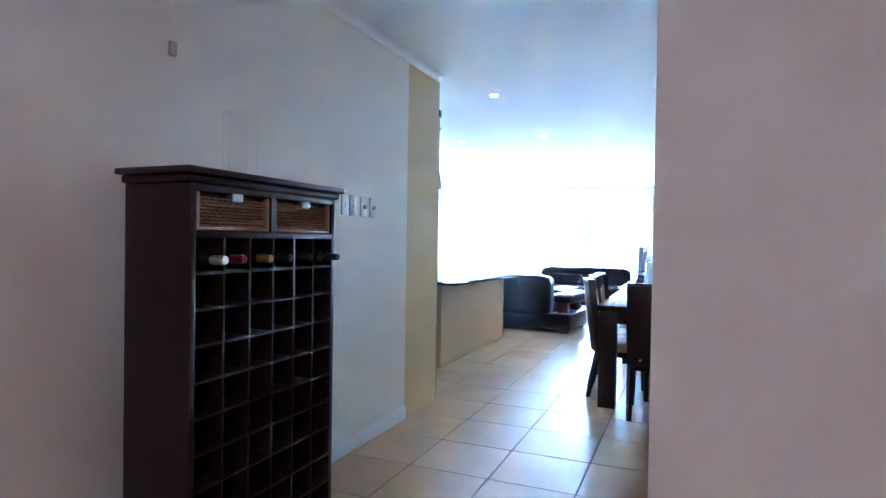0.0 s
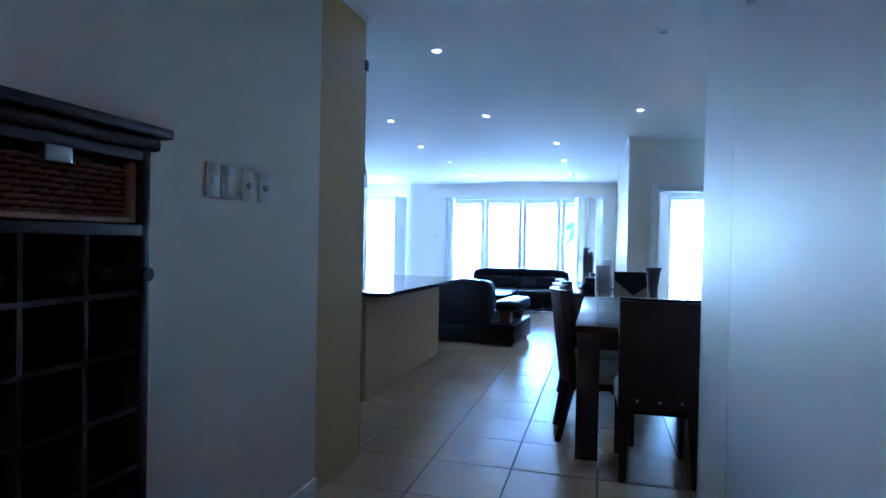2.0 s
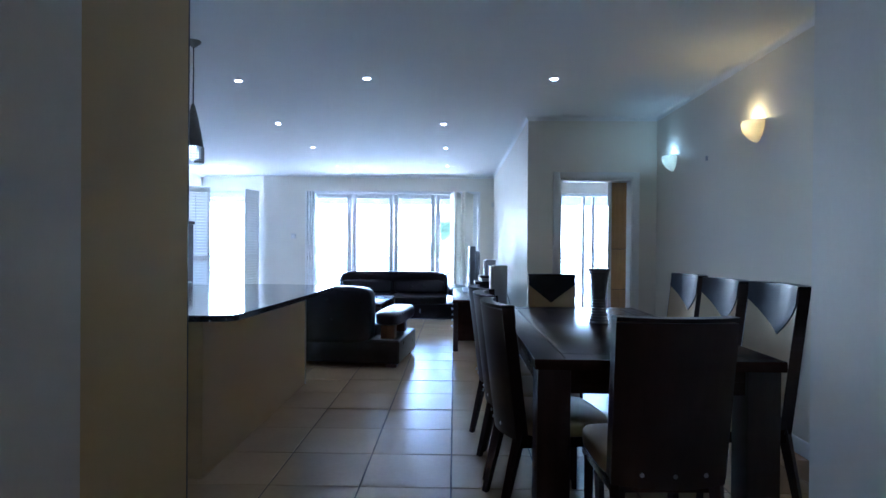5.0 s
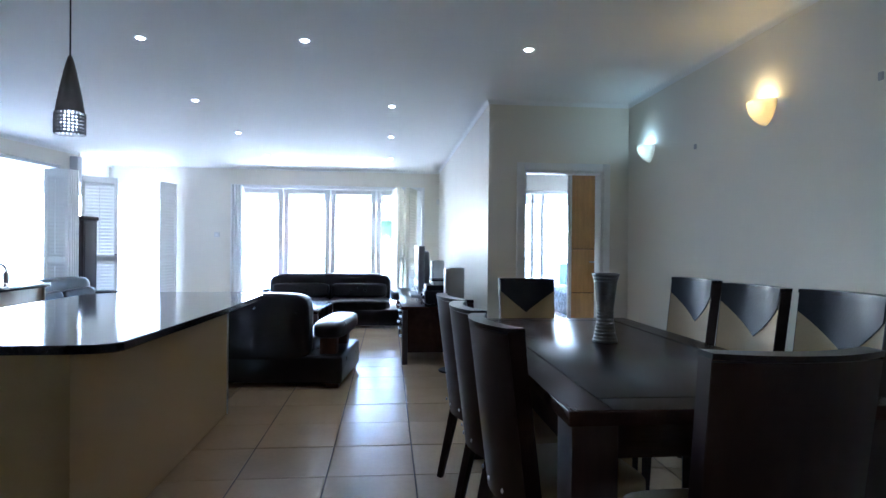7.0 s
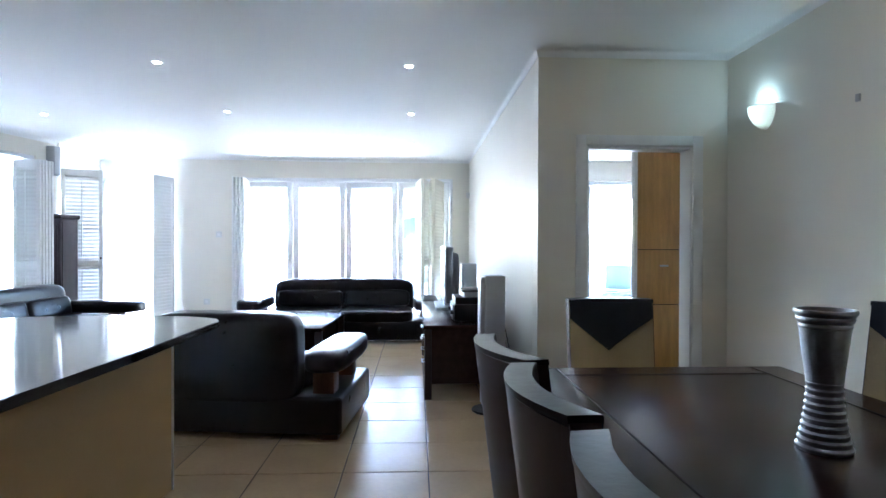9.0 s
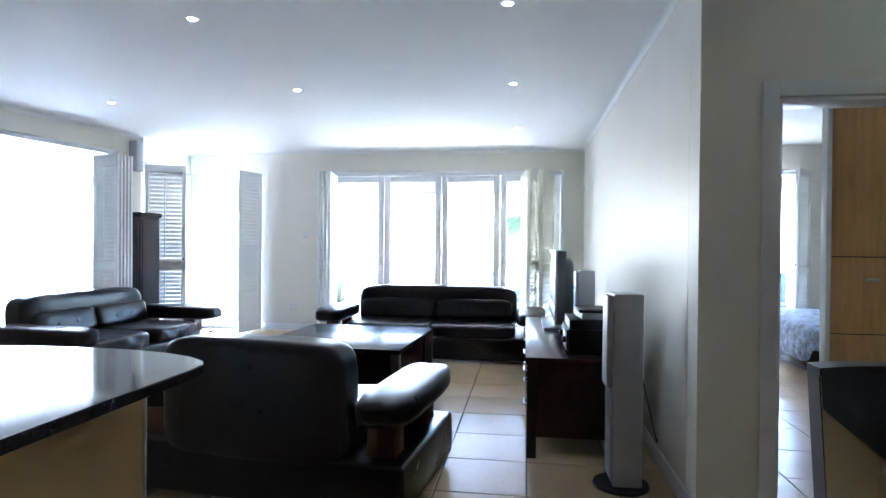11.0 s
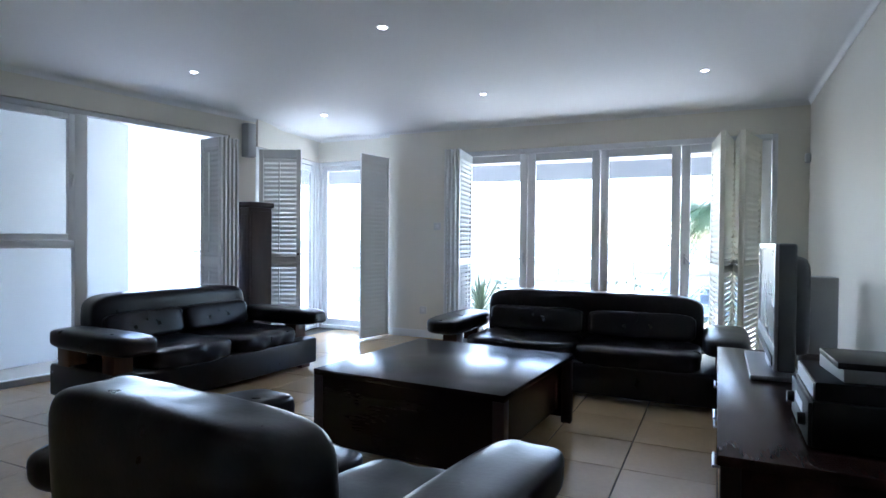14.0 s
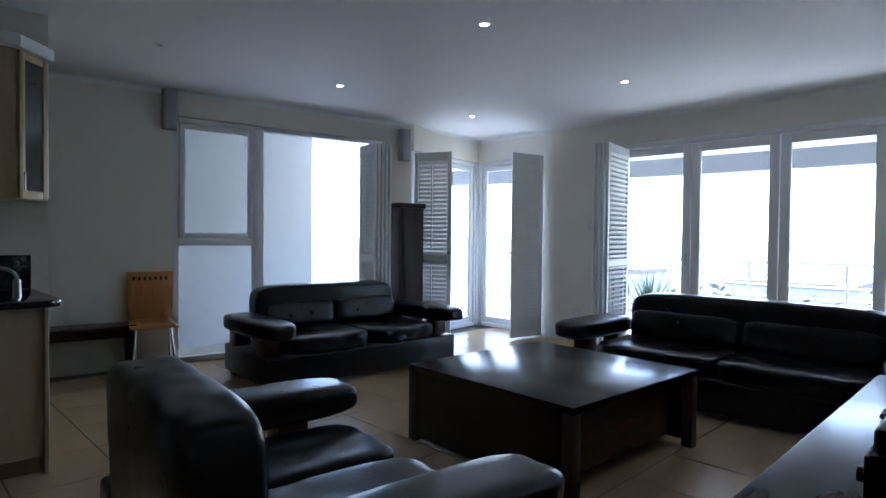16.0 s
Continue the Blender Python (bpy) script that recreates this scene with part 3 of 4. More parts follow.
def tower_speaker(label, at, h=1.085):
    s = thing("tower_speaker", label, "speaker", "tower speakers", at=at)
    part("base_plate", lathe(B(), [(0.0, 0.0), (0.15, 0.0), (0.155, 0.008), (0.15, 0.018), (0.0, 0.02)], 32), M_BLACK, s, "round dark base plate")
    part("column", bx(B(), -0.06, -0.085, 0.02, 0.10, 0.085, h, 0.008), M_SILVER, s)
    part("upper_grille", bx(B(), -0.098, -0.075, h * 0.52, -0.061, 0.075, h - 0.01, 0.012), M_SILVER, s, "silver cloth grille")
    part("lower_grille", bx(B(), -0.078, -0.072, 0.06, -0.061, 0.072, h * 0.515, 0.006), M_SILVER, s)
    part("terminal", bx(B(), 0.101, -0.03, 0.5, 0.112, 0.03, 0.56, 0.003), M_BLACK, s)
    return s


tower_speaker("slim silver tower speaker on a round dark base", pose(0.29, 9.36, 0, 0, 0, 2))
tower_speaker("slim silver tower speaker beside the television bench", pose(0.36, 12.25, 0, 0, 0, 2))


def wall_speaker(at, label):
    s = thing("wall_speaker", label, "speaker", "wall speakers", at=at)
    part("case", prism(B(), [(-0.06, 0.0), (0.06, 0.0), (0.074, 0.06), (0.055, 0.115), (-0.055, 0.115), (-0.074, 0.06)], 0.0, 0.39, 0.006), M_SILVER, s)
    part("grille", bx(B(), -0.05, 0.113, 0.014, 0.05, 0.122, 0.376, 0.004), M_SILVER, s)
    part("bracket", bx(B(), -0.02, -0.02, 0.10, 0.02, 0.002, 0.18, 0.003), M_BLACK, s)
    return s


wall_speaker(WEST @ pose(0.022, -0.155, 2.265, 0, 0, -90), "slim grey wall speaker beside the tall window")
wall_speaker(WEST @ pose(0.022, -2.87, 2.345, 0, 0, -90), "slim grey wall speaker above the wooden chair")

# tall dark cabinet behind the sofa
cd = thing("tall_cabinet", "tall slim dark-stained wooden cabinet", "cabinet", at=pose(-5.34, 12.74, 0, 0, 0, -9))
part("body", bx(B(), 0.01, 0.01, 0.0, 0.30, 0.32, 1.66, 0.004), M_WOODZ, cd)
part("cornice", bx(B(), -0.004, -0.012, 1.66, 0.322, 0.342, 1.72, 0.012), M_WOODZ, cd)
part("door", bx(B(), 0.30, 0.03, 0.06, 0.312, 0.30, 1.62, 0.003), M_WOODZ, cd)
part("side_panel", bx(B(), 0.05, 0.002, 0.12, 0.26, 0.01, 1.58, 0.003), M_WOODZ, cd)


# ---- dining table and chairs ----
TH = 0.85
dt = thing("dining_table", "dark-stained wooden dining table with thick square legs", "table", at=pose(0.63, 5.94, 0))
part("tabletop", bx(B(), -0.52, -1.05, TH - 0.045, 0.52, 1.05, TH, 0.006), M_WOODY, dt)
for x in (-0.39, 0.39):
    part("inlay_strip", bx(B(), x - 0.002, -1.04, TH, x + 0.002, 1.04, TH + 0.0012), M_STITCH, dt, "dark groove along the top")
for y in (-0.92, 0.92):
    part("inlay_strip", bx(B(), -0.39, y - 0.002, TH, 0.39, y + 0.002, TH + 0.0012), M_STITCH, dt, "dark groove across the top")
for x in (-0.505, 0.365):
    for y in (-1.03, 0.89):
        part("leg", bx(B(), x, y, 0, x + 0.14, y + 0.14, TH - 0.045, 0.006), M_WOODZ, dt)
for x in (-0.48, 0.45):
    part("apron", bx(B(), x, -0.89, TH - 0.15, x + 0.03, 0.89, TH - 0.045), M_WOODY, dt)
for y in (-1.01, 0.98):
    part("apron", bx(B(), -0.365, y, TH - 0.15, 0.365, y + 0.03, TH - 0.045), M_WOOD, dt)


def curved_slab(bm, w, bow, lean, z0, z1, t0, t1, n=10, top_drop=0.0, vee=None):
    """A chair back bowed in plan: hollow side towards +y. t0, t1: depth from the rear face. vee: lower edge drops to a point."""
    rows = []
    for k, t in enumerate((t0, t1)):
        lo, hi = [], []
        for i in range(n + 1):
            u = -1 + 2 * i / n
            zb = z0 if vee is None else z0 - vee * (1 - abs(u))
            zt = z1 - top_drop * u * u
            for lst, z in ((lo, zb), (hi, zt)):
                y = t - bow * (1 - u * u) - lean * (z - 0.45)
                half = w / 2 * (0.985 - 0.06 * max(0.0, 1.02 - z))
                lst.append(bm.verts.new((u * half, y, z)))
        rows.append((lo, hi))
    (a, b), (c, d) = rows
    for i in range(n):
        bm.faces.new((a[i], b[i], b[i + 1], a[i + 1]))
        bm.faces.new((c[i], c[i + 1], d[i + 1], d[i]))
        bm.faces.new((b[i], d[i], d[i + 1], b[i + 1]))
        bm.faces.new((a[i], a[i + 1], c[i + 1], c[i]))
    for i in (0, n):
        bm.faces.new((a[i], c[i], d[i], b[i]))
    return bm


M_SHELL = material("dark_lacquered_shell", (0.030, 0.015, 0.014), rough=0.38, var=0.25, scale=3, fine=26, bump=0.01, stretch=(9, 9, 1), spec=0.4)
# dark leather; the blue in its base colour is a painted reflection
M_FLAP = material("black_leather_blue_sheen", (0.020, 0.023, 0.034), rough=0.4, var=0.2, scale=7, fine=120, bump=0.06, spec=0.28)


def dining_chair():
    c = thing("dining_chair", "high-backed dark wooden dining chair with cream leather and a dark flap", "chair", "chairs round the dining table")
    part("seat", cushion(B(), -0.23, -0.19, 0.40, 0.23, 0.25, 0.50, power=6, n=10, sag=0.1), M_CREAM, c, "cream leather seat")
    part("seat_frame", bx(B(), -0.215, -0.20, 0.36, 0.215, 0.235, 0.42, 0.006), M_WOOD, c)
    part("back_shell", curved_slab(B(), 0.46, 0.055, 0.13, 0.40, 1.01, -0.225, -0.195, top_drop=0.006), M_SHELL, c)
    part("back_pad", curved_slab(B(), 0.458, 0.055, 0.13, 0.47, 1.01, -0.194, -0.168), M_CREAM, c, "cream leather back pad")
    for x in (-1, 1):
        bm = B()
        lo = []
        for z in (0.42, 1.012):
            y = -0.13 * (z - 0.45)
            f = 0.985 - 0.06 * max(0.0, 1.02 - z)
            lo.append([bm.verts.new((x * xx * f, y + yy, z)) for xx, yy in ((0.2295, -0.224), (0.2325, -0.224), (0.2325, -0.167), (0.2295, -0.167))])
        for k in range(4):
            bm.faces.new((lo[0][k], lo[0][(k + 1) % 4], lo[1][(k + 1) % 4], lo[1][k]))
        bm.faces.new(lo[0][::-1])
        bm.faces.new(lo[1])
        part("side_rail", bm, M_SHELL, c, soft=False)
    part("headrest_flap", curved_slab(B(), 0.452, 0.055, 0.13, 0.942, 1.022, -0.1945, -0.162, vee=0.145), M_FLAP, c, "dark leather flap ending in a point")
    part("headrest_cap", curved_slab(B(), 0.464, 0.055, 0.13, 1.011, 1.026, -0.226, -0.1615), M_LEATHER, c)
    for x in (-0.19, 0.19):
        bm = B()
        for (xa, ya, za, r0), (xb, yb, zb, r1) in (((x * 1.02, 0.20, 0.0, 0.014), (x, 0.19, 0.37, 0.022)),):
            tube(bm, (xa, ya, za), (xb, yb, zb), r0 * 1.3, r1 * 1.3, 4)
        part("leg", bm, M_WOODZ, c, soft=False)
        bm = B()
        tube(bm, (x * 1.03, -0.29, 0.0), (x, -0.19, 0.45), 0.02, 0.032, 4)
        part("leg", bm, M_WOODZ, c, soft=False)
    for x in (-0.12, 0.0, 0.12):
        part("stud", lathe(B(), [(0.0, 0.006), (0.006, 0.005), (0.009, 0.0)], 10, (0, 0, 0)), M_METAL, c, "round metal stud").matrix_basis = pose(x, -0.231 - 0.055 * (1 - (x / 0.245) ** 2) - 0.001, 0.455, 90, 0, 0)
    return c


ch = dining_chair()
for x, y, r, w, k in ((0.585, 7.13, 179, 0.86, 1.055), (0.225, 6.45, -80, 0.97, 1.015), (0.24, 5.946, -87, 0.98, 1.015), (0.262, 5.44, -83, 0.98, 1.015), (1.155, 6.585, 94, 0.90, 1.10), (1.14, 6.01, 93, 0.95, 1.10), (1.14, 5.44, 91, 0.97, 1.11)):
    copy_thing(ch, pose(x, y, 0, 0, 0, r) @ Matrix.Diagonal((w, 1, k, 1)))
ch.matrix_world = pose(0.587, 4.92, 0, 0, 0, 2) @ Matrix.Diagonal((1, 1, 1.035, 1))

M_RIBBED = material("ribbed_pewter", (0.30, 0.31, 0.33), rough=0.32, metal=0.9, var=0.2, scale=12, fine=90, bump=0.05)
prof = [(0.0, 0.0), (0.058, 0.0)]
for i in range(60):
    u = i / 59
    prof.append((0.038 + 0.03 * (2 * u - 1) ** 2 * (1.0 if u > 0.5 else 0.75) + 0.0022 * math.sin(i * 2.1), 0.004 + 0.366 * u))
prof += [(0.060, 0.37), (0.030, 0.10), (0.0, 0.10)]
tagged(part("vase", lathe(B(), prof, 32, (0, 0, 0)), M_RIBBED), "waisted ribbed pewter vase on the dining table", "vase").matrix_world = pose(0.662, 6.06, TH) @ Matrix.Diagonal((1, 1, 0.9, 1))


# ---- sconces ----
def sconce(y, z, colour, power, label):
    s = thing("wall_sconce", label, "lamp", "dining room sconces", at=pose(2.0, y, z))
    m = translucent_material("sconce_shade", (0.80, 0.77, 0.70))
    bm = B()
    n, k = 18, 8
    grid = []
    for j in range(k + 1):
        v = j / k
        r = math.sin(v * math.pi / 2) ** 0.7
        grid.append([bm.verts.new((-0.112 * r * math.sin(math.pi * i / n), 0.108 * r * math.cos(math.pi * i / n), -0.095 + 0.155 * v ** 1.2)) for i in range(n + 1)])
    for j in range(k):
        for i in range(n):
            bm.faces.new((grid[j][i], grid[j][i + 1], grid[j + 1][i + 1], grid[j + 1][i]))
    bmesh.ops.remove_doubles(bm, verts=bm.verts[:], dist=0.0005)
    sh_ = part("shade", bm, m, s, "half-bowl plaster shade")
    so = sh_.modifiers.new("thick", "SOLIDIFY")
    so.thickness, so.offset = 0.006, -1
    em = material("bulb_glow", (0.9, 0.9, 0.9), bump=0.0, emit=(*colour, 0.5))
    part("bulb", lathe(B(), [(0.0, -0.03), (0.02, -0.025), (0.026, 0.0), (0.02, 0.03), (0.0, 0.04)], 14, (-0.055, 0, 0.0)), em, s, "glowing bulb")
    ld = bpy.data.lights.new("sconce_light", "POINT")
    ld.energy, ld.color, ld.shadow_soft_size = power, colour, 0.03
    lo = new("sconce_light", ld)
    lo.matrix_world = pose(2.0 - 0.06, y, z + 0.075)
    return s


sconce(6.82, 2.19, (1.0, 0.68, 0.22), 0.09, "half-bowl wall sconce glowing warm yellow")
sconce(8.48, 2.19, (0.72, 1.0, 0.93), 0.05, "half-bowl wall sconce glowing cool white")


# ---- ceiling downlights ----
M_LED = material("downlight_glow", (0.95, 0.95, 0.95), bump=0.0, emit=(1.0, 0.95, 0.86, 7.0))
M_OFF = material("downlight_unlit", (0.35, 0.35, 0.35), rough=0.3, bump=0.0)


def downlight(x, y, lit=True):
    s = thing("downlight", "round recessed ceiling downlight, lit" if lit else "round recessed ceiling downlight, unlit", "lamp", "ceiling downlights", at=pose(x, y, H))
    part("bezel", lathe(B(), [(0.025, -0.001), (0.028, -0.005), (0.040, -0.004), (0.042, 0.0)], 24), M_TRIM, s, "white ring")
    part("lens", lathe(B(), [(0.0, -0.003), (0.0255, -0.003), (0.026, -0.001)], 24), M_LED if lit else M_OFF, s, "glowing lens" if lit else "dark lens")


for x, y in ((-1.0, 7.52), (0.62, 7.52), (-2.15, 7.6), (-0.37, 9.41), (-2.35, 9.41), (-2.35, 11.12), (-0.37, 11.12), (-0.37, 13.08), (-2.38, 13.1), (-4.43, 11.38), (-4.45, 13.28), (-0.94, 5.28)):
    downlight(x, y)
downlight(-4.42, 9.73, False)
downlight(0.62, 5.22, False)

# ---- bar ----
BZ = 0.93
def arc(cx, cy, r, a0, a1, n):
    return [(cx + r * math.cos(radians(a0 + (a1 - a0) * i / n)), cy + r * math.sin(radians(a0 + (a1 - a0) * i / n))) for i in range(n + 1)]


bar = thing("bar_counter", "breakfast bar with a cream painted front", "counter")
part("front", prism(B(), [(-1.63, 5.70), (-1.63, 7.93), (-1.78, 7.93), (-1.78, 5.84), (-2.9, 5.84), (-2.9, 5.70)], 0.0, BZ - 0.035), M_BAR, bar)
part("cupboard", bx(B(), -2.35, 5.9, 0.09, -1.784, 7.91, BZ - 0.035), M_TRIM, bar, "pale kitchen cupboards behind the front")
part("end_strip", bx(B(), -1.64, 7.931, 0.0, -1.62, 7.937, BZ - 0.036), M_TRIM, bar, "white edge strip")
tagged(part("bar_worktop", prism(B(), [(-1.425, 5.615), (-1.408, 5.65), (-1.375, 6.3), (-1.345, 6.9), (-1.335, 7.78), (-1.345, 7.84), (-1.38, 7.905), (-1.46, 7.96), (-1.60, 8.02), (-1.78, 8.05), (-1.97, 8.06), (-2.2, 8.05), (-2.45, 8.0), (-2.62, 7.8), (-2.62, 6.4), (-2.75, 6.2), (-3.0, 6.2), (-3.0, 5.56), (-1.60, 5.575), (-1.47, 5.585)], BZ - 0.035, BZ, 0.004, 1), M_GRANITE, soft=False), "polished black granite worktop with a rounded end", "worktop")

# ---- pendant over the bar ----
PX, PY, PB = -2.1, 6.6, 1.89
pn = thing("pendant_lamp", "grey pendant lamp with a perforated rim, lit", "lamp", at=pose(PX, PY, 0))
M_PEND = material("grey_ceramic", (0.30, 0.29, 0.27), rough=0.5, var=0.06, bump=0.03)
part("ceiling_rose", lathe(B(), [(0.0, H - 0.045), (0.012, H - 0.045), (0.05, H - 0.012), (0.052, H)], 24), M_PEND, pn)
part("cord", tube(B(), (0, 0, PB + 0.41), (0, 0, H - 0.04), 0.004, seg=8), M_BLACK, pn)
shade = part("shade", lathe(B(), [(0.008, PB + 0.42), (0.014, PB + 0.405), (0.030, PB + 0.34), (0.048, PB + 0.25), (0.062, PB + 0.17), (0.070, PB + 0.115)], 36), M_PEND, pn)
so = shade.modifiers.new("thick", "SOLIDIFY")
so.thickness, so.offset = 0.004, -1
bm = B()
for j in range(6):
    z = PB + 0.018 * j
    lathe(bm, [(0.068, z), (0.0735, z), (0.0735, z + 0.011), (0.068, z + 0.011), (0.068, z)], 36)
for i in range(24):
    a = 2 * math.pi * i / 24
    tube(bm, (0.0708 * math.cos(a), 0.0708 * math.sin(a), PB), (0.0708 * math.cos(a), 0.0708 * math.sin(a), PB + 0.115), 0.0052, seg=4)
part("perforated_rim", bm, M_PEND, pn, "rim pierced with rows of square holes")
M_BULB = material("pendant_bulb_glow", (0.9, 0.9, 0.9), bump=0.0, emit=(0.92, 1.0, 0.97, 0.4))
part("bulb", lathe(B(), [(0.0, PB + 0.02), (0.035, PB + 0.03), (0.045, PB + 0.065), (0.03, PB + 0.10), (0.012, PB + 0.14), (0.0, PB + 0.14)], 20), M_BULB, pn, "glowing bulb")

# tall dark panel at the kitchen's edge
tp = thing("fridge_side_panel", "tall narrow dark grey panel beside the yellow wall end", "panel", at=pose(-1.95, 4.53, 0))
part("panel", bx(B(), 0.0, 0.0, 0.0, 0.76, 0.04, 2.42, 0.004), M_BLACK, tp)
part("cap", bx(B(), 0.0, -0.004, 2.42, 0.775, 0.045, 2.48, 0.004), M_BLACK, tp)


# ---- hall: wine rack ----
M_WICKER = material("brown_wicker", (0.24, 0.13, 0.065), rough=0.6, var=0.45, scale=30, fine=120, bump=0.2)
M_RACK = material("mahogany_stain", (0.016, 0.0068, 0.0065), spec=0.3, rough=0.42, var=0.35, scale=3, fine=30, bump=0.05, stretch=(8, 8, 1))
RX0, RX1, RY0, RY1, RH = -0.955, -0.66, 1.335, 2.195, 1.587
rk = thing("wine_rack", "dark mahogany wine rack with two wicker drawers", "rack")
part("side_panel", bx(B(), RX0, RY0 + 0.02, 0.03, RX1, RY0 + 0.045, RH - 0.05, 0.003), M_RACK, rk)
part("side_panel", bx(B(), RX0, RY1 - 0.045, 0.03, RX1, RY1 - 0.02, RH - 0.05, 0.003), M_RACK, rk)
part("back_panel", bx(B(), RX0, RY0 + 0.045, 0.10, RX0 + 0.008, RY1 - 0.045, RH - 0.05), M_RACK, rk)
part("top", bx(B(), RX0 - 0.01, RY0 - 0.015, RH - 0.022, RX1 + 0.03, RY1 + 0.015, RH, 0.006), M_RACK, rk)
part("top_moulding", bx(B(), RX0 - 0.002, RY0 + 0.002, RH - 0.05, RX1 + 0.014, RY1 - 0.002, RH - 0.022, 0.010, 3), M_RACK, rk)
part("base_moulding", bx(B(), RX0 - 0.002, RY0 + 0.005, 0.0, RX1 + 0.02, RY1 - 0.005, 0.075, 0.010, 2), M_RACK, rk)
GZ0, GZ1 = 0.085, 1.356
for z in (1.360, 1.514):
    part("rail", bx(B(), RX0 + 0.01, RY0 + 0.045, z, RX1 + 0.002, RY1 - 0.045, z + 0.022, 0.002), M_RACK, rk)
part("divider", bx(B(), RX0 + 0.01, 1.745, 1.384, RX1 + 0.001, 1.769, 1.514), M_RACK, rk)
NC, NR = 6, 11
gy0, gy1 = RY0 + 0.045, RY1 - 0.045
cellw, cellh = (gy1 - gy0) / NC, 0.1195
for i in range(1, NC):
    y = gy0 + i * cellw
    part("lattice_upright", bx(B(), RX0 + 0.01, y - 0.005, GZ0, RX1 - 0.004, y + 0.005, GZ1 + 0.007), M_RACK, rk, soft=False)
for j in range(0, NR):
    z = GZ1 - (j + 1) * cellh + 0.005
    if z < 0.09:
        continue
    part("lattice_shelf", bx(B(), RX0 + 0.01, gy0, z - 0.005, RX1 - 0.002, gy1, z + 0.005), M_RACK, rk, soft=False)
for y0, y1 in ((RY0 + 0.052, 1.741), (1.773, RY1 - 0.052)):
    # box coloured dark like the rack, so gaps in the weave look shaded
    d = part("drawer", bx(B(), RX0 + 0.03, y0 + 0.006, 1.388, RX1 - 0.03, y1 - 0.006, 1.505), M_RACK, rk, "woven wicker drawer")
    bm = B()
    n = 9
    for j in range(n):
        z = 1.400 + 0.092 * j / (n - 1)
        prev = None
        for k in range(41):
            y = y0 + 0.012 + (y1 - y0 - 0.024) * k / 40
            p = Vector((RX1 - 0.022 + 0.0065 * math.sin(k * math.pi / 2 + j * math.pi), y, z))
            if prev is not None:
                tube(bm, prev, p, 0.0046, seg=4)
            prev = p
    part("weave", bm, M_WICKER, d)
    bm = B()
    bx(bm, RX1 - 0.03, y0, 1.385, RX1 - 0.006, y0 + 0.014, 1.51, 0.004)
    bx(bm, RX1 - 0.03, y1 - 0.014, 1.385, RX1 - 0.006, y1, 1.51, 0.004)
    bx(bm, RX1 - 0.03, y0 + 0.014, 1.3845, RX1 - 0.006, y1 - 0.014, 1.397, 0.004)
    part("wicker_rim", bm, material("pale_cane", (0.33, 0.20, 0.10), rough=0.5, var=0.25, bump=0.08), d, "paler cane rim")
    hb = B()
    ym = (y0 + y1) / 2
    bx(hb, RX1 - 0.03, ym - 0.028, 1.485, RX1 + 0.004, ym + 0.028, 1.516, 0.006)
    part("drawer_pull", hb, M_METAL, d, "metal cup pull")

M_BOTTLE = material("dark_bottle_glass", (0.010, 0.014, 0.010), rough=0.1, var=0.2, bump=0.0, spec=0.6)
CAPS = {"gold": (0.55, 0.36, 0.08), "silver": (0.6, 0.6, 0.6), "red": (0.16, 0.012, 0.02), "black": (0.015, 0.015, 0.017)}
for i, (col, out) in enumerate((("silver", 0.055), ("red", 0.02), ("gold", 0.03), ("black", 0.02), ("black", 0.025), ("black", 0.07))):
    y = gy0 + (i + 0.5) * cellw
    z = GZ1 - cellh + 0.005 + 0.044
    bt = thing("wine_bottle", "dark wine bottle with a %s foil cap lying in the rack" % col, "bottle", "bottles in the wine rack", at=pose(RX1 - 0.275 + out, y, z, 0, 90, 0))
    part("glass", lathe(B(), [(0.0, 0.0), (0.036, 0.0), (0.038, 0.01), (0.038, 0.18), (0.030, 0.205), (0.015, 0.225), (0.0145, 0.24), (0.0, 0.24)], 20), M_BOTTLE, bt)
    part("foil", lathe(B(), [(0.0148, 0.22), (0.0155, 0.225), (0.0155, 0.275), (0.014, 0.282), (0.0, 0.283)], 16), material(col + "_foil", CAPS[col], rough=0.3, metal=0.7 if col in ("gold", "silver") else 0.1, bump=0.02), bt, col + " foil cap")

M_CLEAR = glass_material("clear_glass", (0.992, 0.992, 0.995))
for y, x, h, r in ((1.70, -0.80, 0.25, 0.045), (1.79, -0.84, 0.27, 0.055)):
    g = part("glass_cylinder", lathe(B(), [(0.0, 0.001), (r - 0.003, 0.001), (r, 0.004), (r, h), (r - 0.004, h), (r - 0.004, h - 0.006)], 32), M_CLEAR)
    tagged(g, "clear glass cylinder vase on the wine rack", "vase", "glass vases").matrix_world = pose(x, y, RH)

# wall plates in the hall
M_PLATE = material("white_plastic_plate", (0.70, 0.70, 0.68), rough=0.35, var=0.03, bump=0.0)
for i, (y, k) in enumerate(((3.063, 1), (3.155, 3), (3.29, 0), (3.41, 0))):
    p = thing("light_switch", "white plastic wall switch plate" if k else "white plastic dimmer plate with a round knob", "switch", "hall wall plates", at=pose(-1.18, y, 1.577))
    part("plate", bx(B(), 0.0, -0.040, -0.065, 0.011, 0.040, 0.065, 0.003), M_PLATE, p)
    if k:
        for j in range(k):
            z = (j - (k - 1) / 2) * 0.034
            part("rocker", bx(B(), 0.011, -0.010, z - 0.013, 0.016, 0.010, z + 0.013, 0.002), M_PLATE, p)
    else:
        part("knob", tube(B(), (0.011, 0, 0), (0.026, 0, 0), 0.015, 0.013, 16), M_SILVER, p, "grey dimmer knob")
hk = thing("wall_sensor", "small grey sensor on the hall wall", "sensor", at=pose(-1.18, 1.74, 2.135))
